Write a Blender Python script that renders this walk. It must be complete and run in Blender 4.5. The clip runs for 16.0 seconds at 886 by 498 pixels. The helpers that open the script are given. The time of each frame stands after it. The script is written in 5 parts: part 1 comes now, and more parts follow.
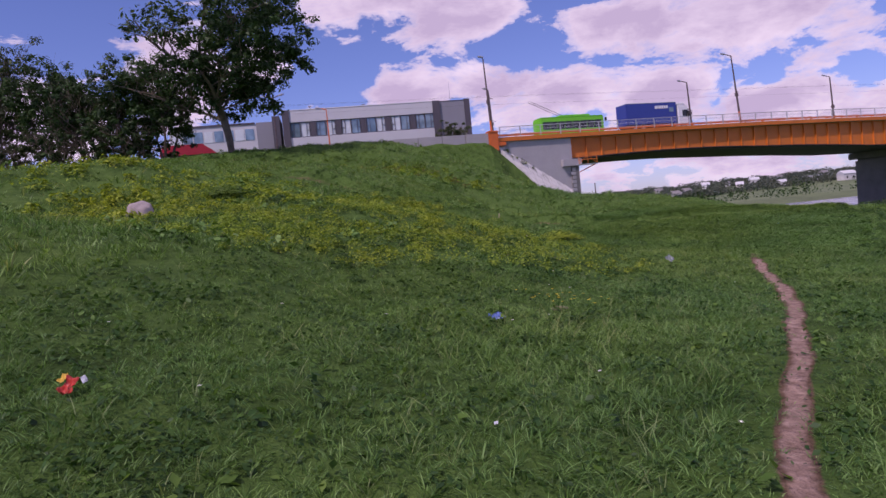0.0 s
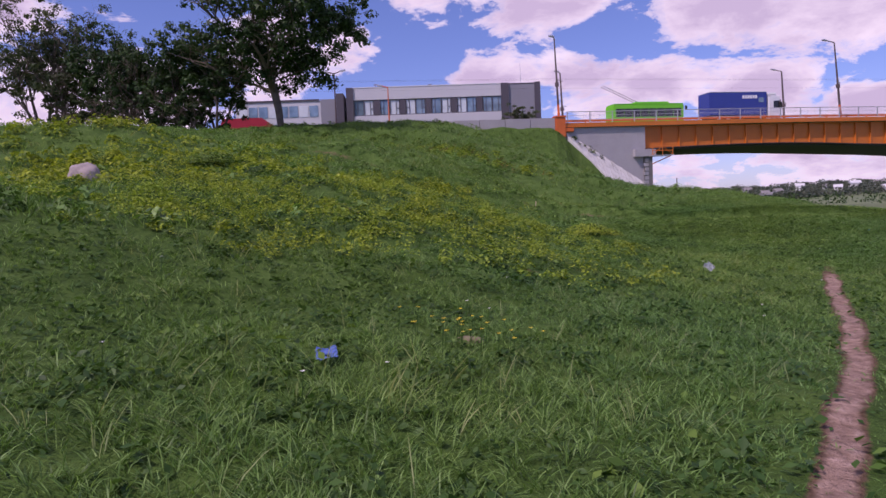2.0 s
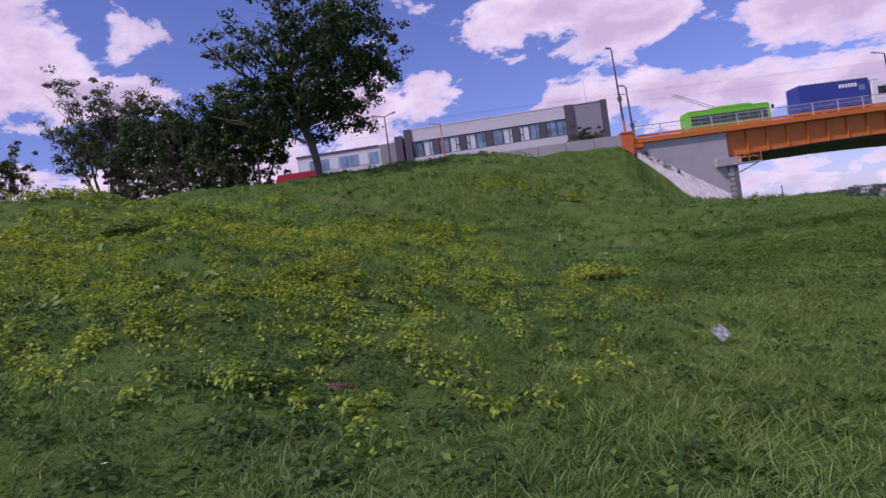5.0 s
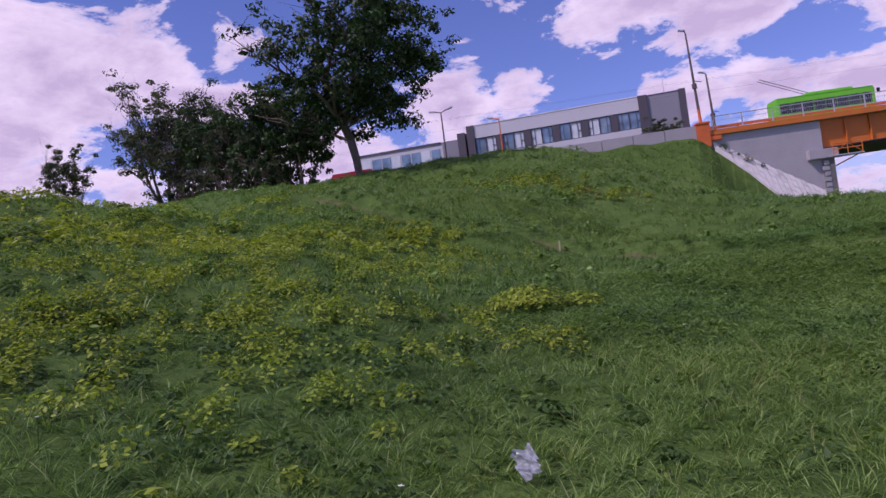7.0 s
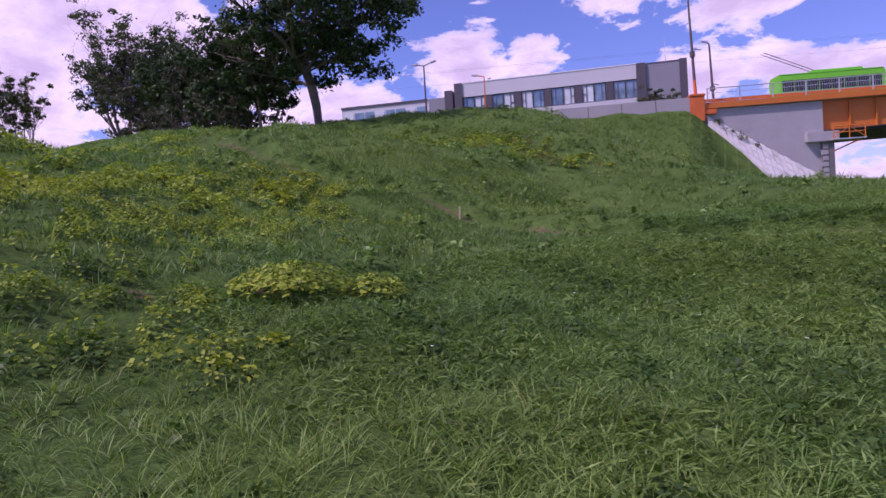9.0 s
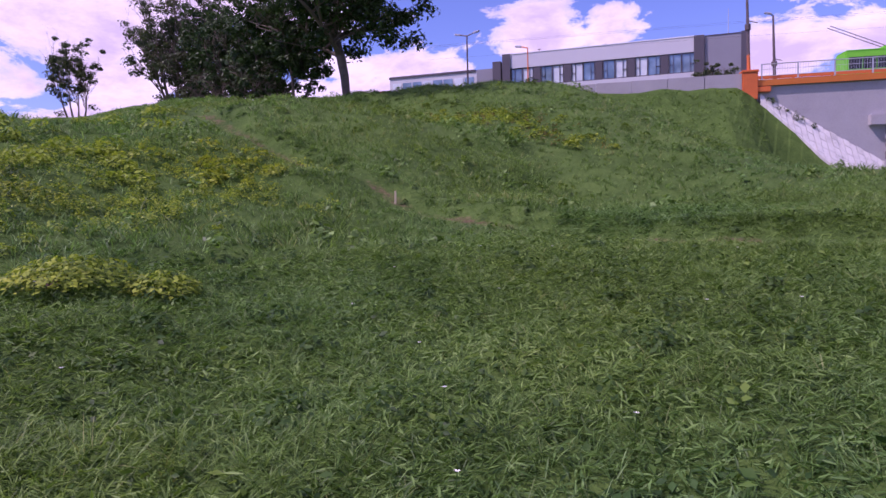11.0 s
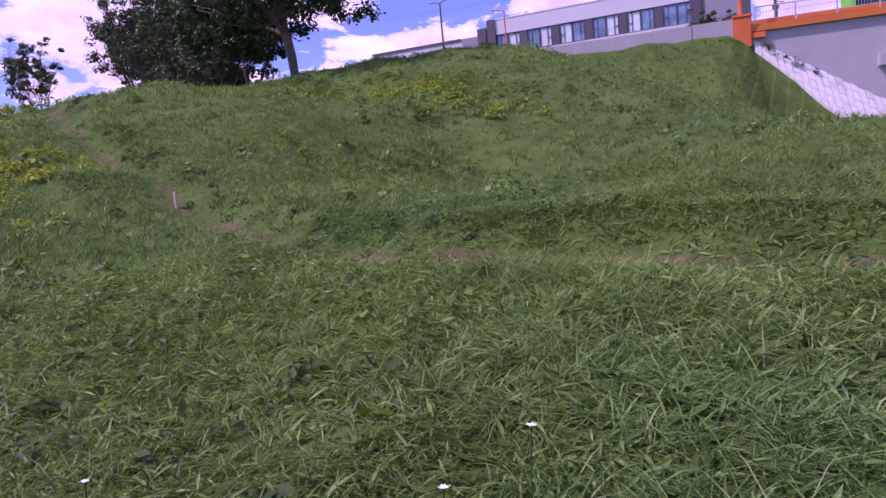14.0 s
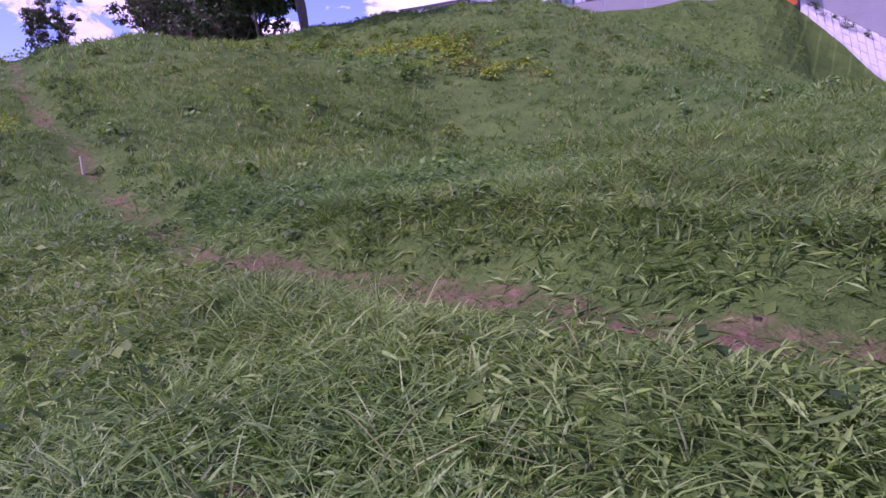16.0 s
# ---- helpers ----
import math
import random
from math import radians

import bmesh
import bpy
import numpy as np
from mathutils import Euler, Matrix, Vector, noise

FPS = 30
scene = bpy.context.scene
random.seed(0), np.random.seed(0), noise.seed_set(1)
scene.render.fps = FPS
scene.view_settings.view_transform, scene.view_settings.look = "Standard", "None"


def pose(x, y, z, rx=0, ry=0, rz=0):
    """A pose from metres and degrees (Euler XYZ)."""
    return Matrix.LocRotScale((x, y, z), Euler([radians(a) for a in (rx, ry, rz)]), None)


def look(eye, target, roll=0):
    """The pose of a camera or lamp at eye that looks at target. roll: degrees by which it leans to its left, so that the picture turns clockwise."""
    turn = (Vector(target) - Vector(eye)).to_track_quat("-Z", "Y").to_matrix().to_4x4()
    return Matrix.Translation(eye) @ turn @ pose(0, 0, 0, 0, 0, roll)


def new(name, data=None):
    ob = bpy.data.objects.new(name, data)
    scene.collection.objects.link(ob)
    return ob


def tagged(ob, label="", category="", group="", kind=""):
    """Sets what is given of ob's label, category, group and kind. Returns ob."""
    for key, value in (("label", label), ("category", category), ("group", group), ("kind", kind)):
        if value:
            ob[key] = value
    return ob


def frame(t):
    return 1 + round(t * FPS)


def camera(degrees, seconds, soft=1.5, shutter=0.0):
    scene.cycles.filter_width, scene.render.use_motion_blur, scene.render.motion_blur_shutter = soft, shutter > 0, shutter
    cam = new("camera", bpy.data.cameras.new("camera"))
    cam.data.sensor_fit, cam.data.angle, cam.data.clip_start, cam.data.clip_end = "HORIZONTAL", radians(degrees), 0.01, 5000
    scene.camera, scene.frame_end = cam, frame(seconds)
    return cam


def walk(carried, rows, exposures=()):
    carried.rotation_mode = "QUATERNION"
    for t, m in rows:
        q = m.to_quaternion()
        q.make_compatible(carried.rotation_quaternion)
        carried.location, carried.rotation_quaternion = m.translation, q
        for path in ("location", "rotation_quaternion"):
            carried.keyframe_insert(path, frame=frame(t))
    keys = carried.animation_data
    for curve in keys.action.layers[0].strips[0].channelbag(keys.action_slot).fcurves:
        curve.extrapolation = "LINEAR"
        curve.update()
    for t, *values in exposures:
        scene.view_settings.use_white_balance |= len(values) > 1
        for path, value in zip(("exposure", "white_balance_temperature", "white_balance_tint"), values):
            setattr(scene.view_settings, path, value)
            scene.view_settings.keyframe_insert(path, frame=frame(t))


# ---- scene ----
cam = camera(68.0, 16.0)
PATH = [
    (0, (2.303, -1.934, 0.007), (2.237, 0.062, -0.084), -5.5),
    (0.5, (2.762, -1.154, -0.021), (2.614, 0.839, -0.108), -5.7),
    (1, (3.338, -0.183, -0.15), (3.189, 1.807, -0.282), -5.3),
    (1.5, (3.812, 0.815, -0.216), (3.544, 2.796, -0.275), -4.0),
    (2, (4.297, 1.614, -0.242), (4.004, 3.589, -0.357), -2.5),
    (2.5, (4.808, 2.492, -0.24), (4.473, 4.464, -0.271), -4.8),
    (3, (5.286, 3.303, -0.253), (4.839, 5.252, -0.284), -3.7),
    (3.5, (5.905, 3.861, -0.172), (5.534, 5.825, -0.258), -7.1),
    (3.7, (6.13, 4.101, -0.21), (5.738, 6.062, -0.216), -7.5),
    (5.8, (7.757, 9.027, -0.213), (7.09, 10.912, -0.174), -7.2),
    (6, (8.087, 9.443, -0.248), (7.393, 11.318, -0.186), -7.3),
    (6.5, (8.632, 10.465, -0.254), (7.81, 12.285, -0.144), -8.2),
    (7, (9.132, 11.717, -0.31), (8.306, 13.538, -0.257), -7.4),
    (7.5, (9.508, 12.734, -0.398), (8.586, 14.509, -0.372), -8.1),
    (8, (9.823, 14.028, -0.486), (8.967, 15.835, -0.545), -1.5),
    (8.5, (10.225, 15.117, -0.528), (9.32, 16.9, -0.476), -4.4),
    (9, (10.596, 16.112, -0.545), (9.755, 17.926, -0.603), -3.5),
    (9.5, (11.058, 16.913, -0.484), (10.19, 18.713, -0.569), -5.4),
    (10, (11.826, 17.307, -0.415), (10.996, 19.121, -0.554), -4.2),
    (10.2, (12.053, 17.485, -0.407), (11.17, 19.276, -0.533), -2.8),
    (12.3, (14.743, 19.896, -0.132), (13.628, 21.545, -0.328), -3.0),
    (12.5, (14.811, 20.401, -0.129), (13.732, 22.068, -0.364), -3.5),
    (13, (15.051, 21.318, -0.202), (13.894, 22.934, -0.424), -2.4),
    (13.5, (15.217, 22.393, -0.22), (14.07, 24.023, -0.386), -6.1),
    (14, (15.327, 23.364, -0.257), (14.224, 25.019, -0.462), -5.3),
    (14.5, (15.434, 24.168, -0.277), (14.365, 25.842, -0.518), -6.0),
    (15, (15.625, 24.795, -0.313), (14.545, 26.443, -0.656), -2.8),
    (15.5, (15.662, 25.27, -0.288), (14.518, 26.878, -0.608), -1.9),
    (16, (15.819, 25.681, -0.225), (14.628, 27.257, -0.538), -4.0),
]
walk(cam, [(t, look(e, g, r)) for t, e, g, r in PATH], [(0, -0.54, 6450, 41), (2.5, -0.40, 6500, 41), (7, -0.50, 6200, 44), (9.5, -0.20, 6100, 56), (13.5, -0.03, 6000, 67), (16, 0.20, 5750, 88)])

# ---- world, sun and sky ----
SUN_EL, SUN_AZ = radians(52), radians(-138)      # high, behind the walker's left shoulder
sun_dir = Vector((math.sin(SUN_AZ) * math.cos(SUN_EL), math.cos(SUN_AZ) * math.cos(SUN_EL), math.sin(SUN_EL)))
sun_data = bpy.data.lights.new("sun", "SUN")
sun_data.energy, sun_data.angle, sun_data.color = 4.2, radians(0.9), (1.0, 0.95, 0.86)
sun = new("sun", sun_data)
sun.matrix_world = look(sun_dir * 200, (0, 0, 0))

world = bpy.data.worlds.new("sky_world")
scene.world = world
world.use_nodes = True


class Nodes:
    """Short hand for building a node tree."""

    def __init__(self, tree):
        self.tree = tree

    def __call__(self, kind, **sockets):
        node = self.tree.nodes.new(kind)
        for key, value in sockets.items():
            name = key.replace("_", " ")
            if name in node.inputs:
                self.put(node.inputs[name], value)
            elif key.startswith("in"):
                self.put(node.inputs[int(key[2:])], value)
            elif key == "operation":
                node.operation = value
            elif key == "blend":
                node.data_type, node.blend_type = "RGBA", value
            elif key == "dims":
                node.noise_dimensions = value
        return node

    def put(self, socket, value):
        if isinstance(value, bpy.types.NodeSocket):
            self.tree.links.new(value, socket)
        elif isinstance(value, tuple) and len(value) == 3 and socket.type == "RGBA":
            socket.default_value = (*value, 1)
        else:
            socket.default_value = value

    def ramp(self, fac, *stops):
        node = self.tree.nodes.new("ShaderNodeValToRGB")
        self.put(node.inputs[0], fac)
        while len(node.color_ramp.elements) < len(stops):
            node.color_ramp.elements.new(0.5)
        for element, (at, colour) in zip(node.color_ramp.elements, stops):
            element.position = at
            element.color = (*colour, 1) if isinstance(colour, tuple) else (colour, colour, colour, 1)
        return node.outputs[0]

    def math(self, operation, a, b=0.0):
        return self("ShaderNodeMath", operation=operation, in0=a, in1=b).outputs[0]

    def mix(self, fac, a, b, blend="MIX"):
        node = self.tree.nodes.new("ShaderNodeMix")
        node.data_type, node.blend_type = "RGBA", blend
        self.put(node.inputs[0], fac)
        self.put(node.inputs[6], a)
        self.put(node.inputs[7], b)
        return node.outputs[2]


n = Nodes(world.node_tree)
world.node_tree.nodes.clear()
sky = n("ShaderNodeTexSky")
sky.sky_type, sky.sun_disc, sky.sun_elevation, sky.sun_rotation = "NISHITA", False, SUN_EL, SUN_AZ
sky.air_density, sky.dust_density, sky.ozone_density = 1.0, 0.4, 2.0
way = n("ShaderNodeTexCoord").outputs["Generated"]
split = n("ShaderNodeSeparateXYZ", in0=way)
height = n.math("MAXIMUM", split.outputs[2], 0.0)
# cumulus on a curved layer: the direction is flattened towards the horizon
lift = n.math("ADD", height, 0.42)
flat = n("ShaderNodeCombineXYZ", in0=n.math("DIVIDE", split.outputs[0], lift), in1=n.math("DIVIDE", split.outputs[1], lift),
         in2=n.math("MULTIPLY", height, 1.6)).outputs[0]
big = n("ShaderNodeTexNoise", Vector=n("ShaderNodeMapping", Vector=flat, Location=(0.3, 1.7, 0.0)).outputs[0], Scale=5.0, Detail=12.0, Roughness=0.62, Distortion=0.25).outputs[0]
azimuth = n.math("ARCTAN2", split.outputs[0], split.outputs[1])
climb = n.math("ARCSINE", split.outputs[2])
# the banks of cumulus over the crest and the bridge: azimuth, elevation, half widths in degrees
CLOUD_BANKS = [(-56, 15, 9, 9), (-46.5, 19, 4, 3.2), (-41, 15.5, 4, 1.6), (-22, 14.2, 4.2, 2.4), (-16.6, 14.2, 2.0, 1.8), (-6, 18.6, 6, 2.0), (3, 17.2, 7, 2.2), (14, 14.2, 6, 2.8),
               (24, 13, 7, 4), (-3, 10.8, 4.5, 1.9), (4, 10.6, 5, 1.9), (11, 9.8, 5, 1.8), (17, 8.6, 5, 2), (26, 6.8, 4, 2.6), (-34, 9.5, 7, 2.5)]
banks = 0.0
for turn_, up_, wide_, tall_ in CLOUD_BANKS:
    across = n.math("DIVIDE", n.math("SUBTRACT", azimuth, radians(turn_)), radians(wide_))
    above = n.math("DIVIDE", n.math("SUBTRACT", climb, radians(up_)), radians(tall_))
    near_ = n.math("ADD", n.math("MULTIPLY", across, across), n.math("MULTIPLY", above, above))
    banks = n.math("MAXIMUM", banks, n.math("EXPONENT", n.math("MULTIPLY", near_, -0.9)))
haze = n.ramp(height, (0.0, 1.0), (0.11, 0.55), (0.16, 0.0))
over = n.ramp(height, (0.42, 0.0), (0.6, 1.0))
cover = n.math("ADD", n.math("MULTIPLY", big, 0.85), n.math("ADD", -0.02, n.math("MULTIPLY", banks, 0.24)))
cover = n.math("ADD", cover, n.math("ADD", n.math("MULTIPLY", haze, 0.12), n.math("MULTIPLY", over, 0.10)))
cloud = n.ramp(cover, (0.475, 0.0), (0.505, 0.65), (0.56, 1.0))
inner = n("ShaderNodeTexNoise", Vector=flat, Scale=5.5, Detail=7.0, Roughness=0.6).outputs[0]
white = n.mix(n.ramp(n.math("ADD", n.math("MULTIPLY", cover, 0.75), n.math("MULTIPLY", inner, 0.45)), (0.56, 0.0), (0.76, 1.0)),
              (7.8, 7.5, 8.1), (4.9, 4.45, 5.7))
blue = n.mix(1.0, sky.outputs[0], (0.70, 0.77, 1.12), "MULTIPLY")
background = n("ShaderNodeBackground", Color=n.mix(cloud, blue, white), Strength=0.15)
n.tree.links.new(background.outputs[0], n("ShaderNodeOutputWorld").inputs[0])


# ---- materials ----
def material(name, build):
    mat = bpy.data.materials.new(name)
    mat.use_nodes = True
    mat.node_tree.nodes.clear()
    m = Nodes(mat.node_tree)
    shader = m("ShaderNodeBsdfPrincipled")
    build(m, shader)
    mat.node_tree.links.new(shader.outputs[0], m("ShaderNodeOutputMaterial").inputs[0])
    return mat


def surface(name, colour, rough=0.7, metal=0.0, scale=3.0, vary=0.25, bump=0.2, fine=40.0, stain=None):
    """A worn, mottled surface: variation at two scales and a fine relief. colour: linear RGB."""
    def build(m, shader):
        where = m("ShaderNodeTexCoord").outputs["Object"]
        broad = m("ShaderNodeTexNoise", Vector=where, Scale=scale, Detail=6.0, Roughness=0.6).outputs[0]
        grain = m("ShaderNodeTexNoise", Vector=where, Scale=fine, Detail=4.0).outputs[0]
        tone = m.math("ADD", m.math("MULTIPLY", broad, 0.65), m.math("MULTIPLY", grain, 0.35))
        one = m("ShaderNodeObjectInfo").outputs["Random"]
        tone = m.math("ADD", tone, m.math("MULTIPLY", m.math("SUBTRACT", one, 0.5), 0.12))
        dark = stain or tuple(c * (1 - vary) for c in colour)
        light = tuple(min(1, c * (1 + vary * 0.6)) for c in colour)
        m.put(shader.inputs["Base Color"], m.ramp(tone, (0.30, dark), (0.50, colour), (0.72, light)))
        m.put(shader.inputs["Roughness"], m.math("ADD", m.math("MULTIPLY", broad, 0.2), rough - 0.1))
        shader.inputs["Metallic"].default_value = metal
        if bump:
            m.put(shader.inputs["Normal"], m("ShaderNodeBump", Strength=bump, Distance=0.02, Height=grain).outputs[0])
    return material(name, build)


def leaf_material(name, dark, mid, light, through_=0.36, gloss=0.22):
    def build(m, shader):
        island = m("ShaderNodeNewGeometry").outputs["Random Per Island"]
        where = m("ShaderNodeTexCoord").outputs["Object"]
        patch = m("ShaderNodeTexNoise", Vector=where, Scale=0.45, Detail=4.0).outputs[0]
        tone = m.math("ADD", m.math("MULTIPLY", island, 0.5), m.math("MULTIPLY", patch, 0.5))
        wide = m("ShaderNodeTexNoise", Vector=where, Scale=0.16, Detail=3.0).outputs[0]
        hue = m.mix(m.ramp(wide, (0.38, 0.0), (0.62, 1.0)), (0.90, 0.99, 1.0), (1.12, 1.04, 0.84))
        m.put(shader.inputs["Base Color"], m.mix(1.0, m.ramp(tone, (0.25, dark), (0.5, mid), (0.8, light)), hue, "MULTIPLY"))
        shader.inputs["Roughness"].default_value = 0.5
        shader.inputs["Specular IOR Level"].default_value = gloss
        shader.inputs["Subsurface Weight"].default_value = 0.0
        shader.inputs["Transmission Weight"].default_value = 0.0
    mat = material(name, build)
    # thin leaves let some light through
    tree = mat.node_tree
    shader = [x for x in tree.nodes if x.type == "BSDF_PRINCIPLED"][0]
    out = [x for x in tree.nodes if x.type == "OUTPUT_MATERIAL"][0]
    m = Nodes(tree)
    thin = m("ShaderNodeBsdfTranslucent")
    m.put(thin.inputs[0], m.mix(1.0, shader.inputs["Base Color"].links[0].from_socket, (1.15, 1.20, 0.70), "MULTIPLY"))
    both = m("ShaderNodeMixShader", in0=through_)
    tree.links.new(shader.outputs[0], both.inputs[1])
    tree.links.new(thin.outputs[0], both.inputs[2])
    tree.links.new(both.outputs[0], out.inputs[0])
    return mat


def ground_build(m, shader):
    where = m("ShaderNodeTexCoord").outputs["Object"]
    broad = m("ShaderNodeTexNoise", Vector=where, Scale=0.14, Detail=5.0, Roughness=0.6).outputs[0]
    clump = m("ShaderNodeTexNoise", Vector=where, Scale=1.1, Detail=6.0, Roughness=0.65).outputs[0]
    blades = m("ShaderNodeTexNoise", Vector=where, Scale=9.0, Detail=6.0, Roughness=0.7).outputs[0]
    tone = m.math("ADD", m.math("MULTIPLY", broad, 0.35), m.math("ADD", m.math("MULTIPLY", clump, 0.35), m.math("MULTIPLY", blades, 0.30)))
    green = m.ramp(tone, (0.34, (0.028, 0.053, 0.012)), (0.47, (0.059, 0.115, 0.024)), (0.58, (0.092, 0.162, 0.036)), (0.68, (0.140, 0.190, 0.056)))
    soil = m.ramp(blades, (0.3, (0.125, 0.082, 0.060)), (0.55, (0.25, 0.175, 0.135)), (0.75, (0.40, 0.295, 0.240)))
    bare = m("ShaderNodeAttribute")
    bare.attribute_name = "bare"
    soil = m.mix(m.ramp(bare.outputs["Fac"], (0.70, 0.0), (0.95, 1.0)), m.mix(1.0, soil, (0.62, 0.56, 0.48), "MULTIPLY"), m.mix(1.0, soil, (1.45, 1.40, 1.45), "MULTIPLY"))
    edge = m.math("ADD", bare.outputs["Fac"], m.math("MULTIPLY", m.math("SUBTRACT", clump, 0.5), 0.6))
    edge = m.math("ADD", edge, m.math("MULTIPLY", m.math("SUBTRACT", blades, 0.5), 0.5))
    m.put(shader.inputs["Base Color"], m.mix(m.ramp(edge, (0.42, 0.0), (0.60, 1.0)), green, soil))
    shader.inputs["Roughness"].default_value = 0.9
    shader.inputs["Specular IOR Level"].default_value = 0.1
    lump = m.math("ADD", m.math("MULTIPLY", clump, 1.0), m.math("MULTIPLY", blades, 0.45))
    m.put(shader.inputs["Normal"], m("ShaderNodeBump", Strength=0.9, Distance=0.22, Height=lump).outputs[0])


GROUND = material("meadow_ground", ground_build)
GRASS = leaf_material("grass_blades", (0.040, 0.094, 0.016), (0.108, 0.216, 0.044), (0.240, 0.385, 0.118), 0.36, 0.36)
DRY_GRASS = leaf_material("pale_grass_blades", (0.11, 0.17, 0.055), (0.19, 0.25, 0.09), (0.32, 0.36, 0.17))
WEED = leaf_material("yellow_green_leaves", (0.070, 0.125, 0.016), (0.215, 0.300, 0.030), (0.360, 0.430, 0.060))
BROWN_WEED = leaf_material("dry_brown_weeds", (0.085, 0.075, 0.025), (0.17, 0.14, 0.045), (0.28, 0.24, 0.08))
BROAD_LEAF = leaf_material("broad_green_leaves", (0.045, 0.100, 0.018), (0.095, 0.180, 0.032), (0.170, 0.265, 0.055))
CLOVER = leaf_material("dark_green_leaves", (0.022, 0.060, 0.013), (0.045, 0.105, 0.024), (0.075, 0.15, 0.035))
TREE_LEAF = leaf_material("tree_leaves", (0.016, 0.038, 0.012), (0.032, 0.070, 0.020), (0.064, 0.120, 0.034), 0.22, 0.25)
WILLOW_LEAF = leaf_material("olive_leaves", (0.030, 0.048, 0.020), (0.056, 0.080, 0.034), (0.105, 0.132, 0.060), 0.25, 0.25)
# distance haze is painted into these leaf colours: paler and bluer
HAZY_LEAF = leaf_material("haze_tinted_leaves", (0.052, 0.066, 0.060), (0.082, 0.100, 0.086), (0.120, 0.140, 0.112), 0.2, 0.1)
BARK = surface("bark", (0.15, 0.118, 0.095), 0.95, scale=2.0, vary=0.5, bump=0.8, fine=14.0)
CONCRETE = surface("concrete", (0.37, 0.355, 0.375), 0.85, scale=0.5, vary=0.2, bump=0.15, fine=9.0)
PALE_CONCRETE = surface("pale_concrete", (0.60, 0.58, 0.57), 0.85, scale=0.9, vary=0.3, bump=0.25, fine=12.0)
DARK_CONCRETE = surface("dark_concrete", (0.20, 0.19, 0.19), 0.9, scale=0.7, vary=0.35, bump=0.3)
ORANGE = surface("orange_paint", (0.62, 0.165, 0.020), 0.5, scale=0.6, vary=0.18, bump=0.05)
ORANGE_POST = surface("red_orange_paint", (0.70, 0.150, 0.030), 0.5, scale=1.0, vary=0.2, bump=0.05)
# shade under the bridge painted as a near-black colour; the thin wires share it
SHADE_AND_WIRE = surface("shade_and_wire_black", (0.055, 0.050, 0.055), 0.7, scale=0.8, vary=0.4)
RAIL = surface("galvanised_steel", (0.55, 0.55, 0.58), 0.45, metal=0.6, scale=4.0, vary=0.2)
POLE = surface("brown_steel", (0.115, 0.085, 0.085), 0.55, metal=0.2, scale=3.0, vary=0.35)
CLADDING = surface("grey_cladding", (0.56, 0.56, 0.58), 0.5, scale=0.25, vary=0.06, bump=0.03)
DARK_CLADDING = surface("dark_grey_cladding", (0.085, 0.075, 0.090), 0.55, scale=0.4, vary=0.12, bump=0.03)
MID_CLADDING = surface("mid_grey_cladding", (0.25, 0.25, 0.28), 0.55, scale=0.4, vary=0.08, bump=0.03)
WHITE_PAINT = surface("white_paint", (0.78, 0.78, 0.80), 0.5, scale=2.0, vary=0.08, bump=0.02)
RED_PAINT = surface("red_paint", (0.40, 0.022, 0.045), 0.5, scale=1.0, vary=0.15, bump=0.05)
BLUE_TARP = surface("blue_tarpaulin", (0.030, 0.055, 0.285), 0.45, scale=0.8, vary=0.15, bump=0.1, fine=5.0)
GREEN_PAINT = surface("lime_green_paint", (0.13, 0.56, 0.022), 0.35, scale=1.0, vary=0.1, bump=0.0)
RUBBER = surface("black_rubber", (0.02, 0.02, 0.022), 0.85, scale=4.0, vary=0.3)
ASPHALT = surface("asphalt", (0.055, 0.055, 0.058), 0.9, scale=1.2, vary=0.3, bump=0.4)
STONE = surface("pink_granite", (0.33, 0.275, 0.265), 0.85, scale=3.5, vary=0.35, bump=0.6, fine=22.0)
DULL_STONE = surface("dull_brown_stone", (0.17, 0.145, 0.085), 0.9, scale=6.0, vary=0.35, bump=0.6, fine=22.0)
PLASTIC = surface("pale_plastic", (0.52, 0.54, 0.58), 0.35, scale=5.0, vary=0.15, bump=0.1)
LITTER_RED = surface("printed_red_wrapper", (0.55, 0.05, 0.03), 0.4, scale=9.0, vary=0.4)
LITTER_YELLOW = surface("printed_yellow_wrapper", (0.75, 0.50, 0.06), 0.4, scale=9.0, vary=0.3)
LITTER_BLUE = surface("blue_film", (0.07, 0.13, 0.40), 0.35, scale=8.0, vary=0.3)
LITTER_CYAN = surface("cyan_film", (0.05, 0.32, 0.42), 0.35, scale=8.0, vary=0.3)
FILM = surface("clear_film", (0.50, 0.53, 0.58), 0.25, scale=5.0, vary=0.2, bump=0.1)
next(n for n in FILM.node_tree.nodes if n.type == "BSDF_PRINCIPLED").inputs["Alpha"].default_value = 0.45
PETAL_WHITE = surface("white_petals", (0.78, 0.78, 0.72), 0.6, scale=9.0, vary=0.1, bump=0.0)
PETAL_YELLOW = surface("yellow_petals", (0.80, 0.62, 0.04), 0.6, scale=9.0, vary=0.15, bump=0.0)
WOOD = surface("bleached_wood", (0.55, 0.46, 0.30), 0.8, scale=5.0, vary=0.3)
WATER = surface("river_water", (0.16, 0.17, 0.20), 0.22, scale=0.05, vary=0.15, bump=0.25, fine=0.8)
FAR_FIELD = surface("far_bank_grass", (0.115, 0.150, 0.065), 1.0, scale=0.03, vary=0.45, bump=0.0, fine=0.4)


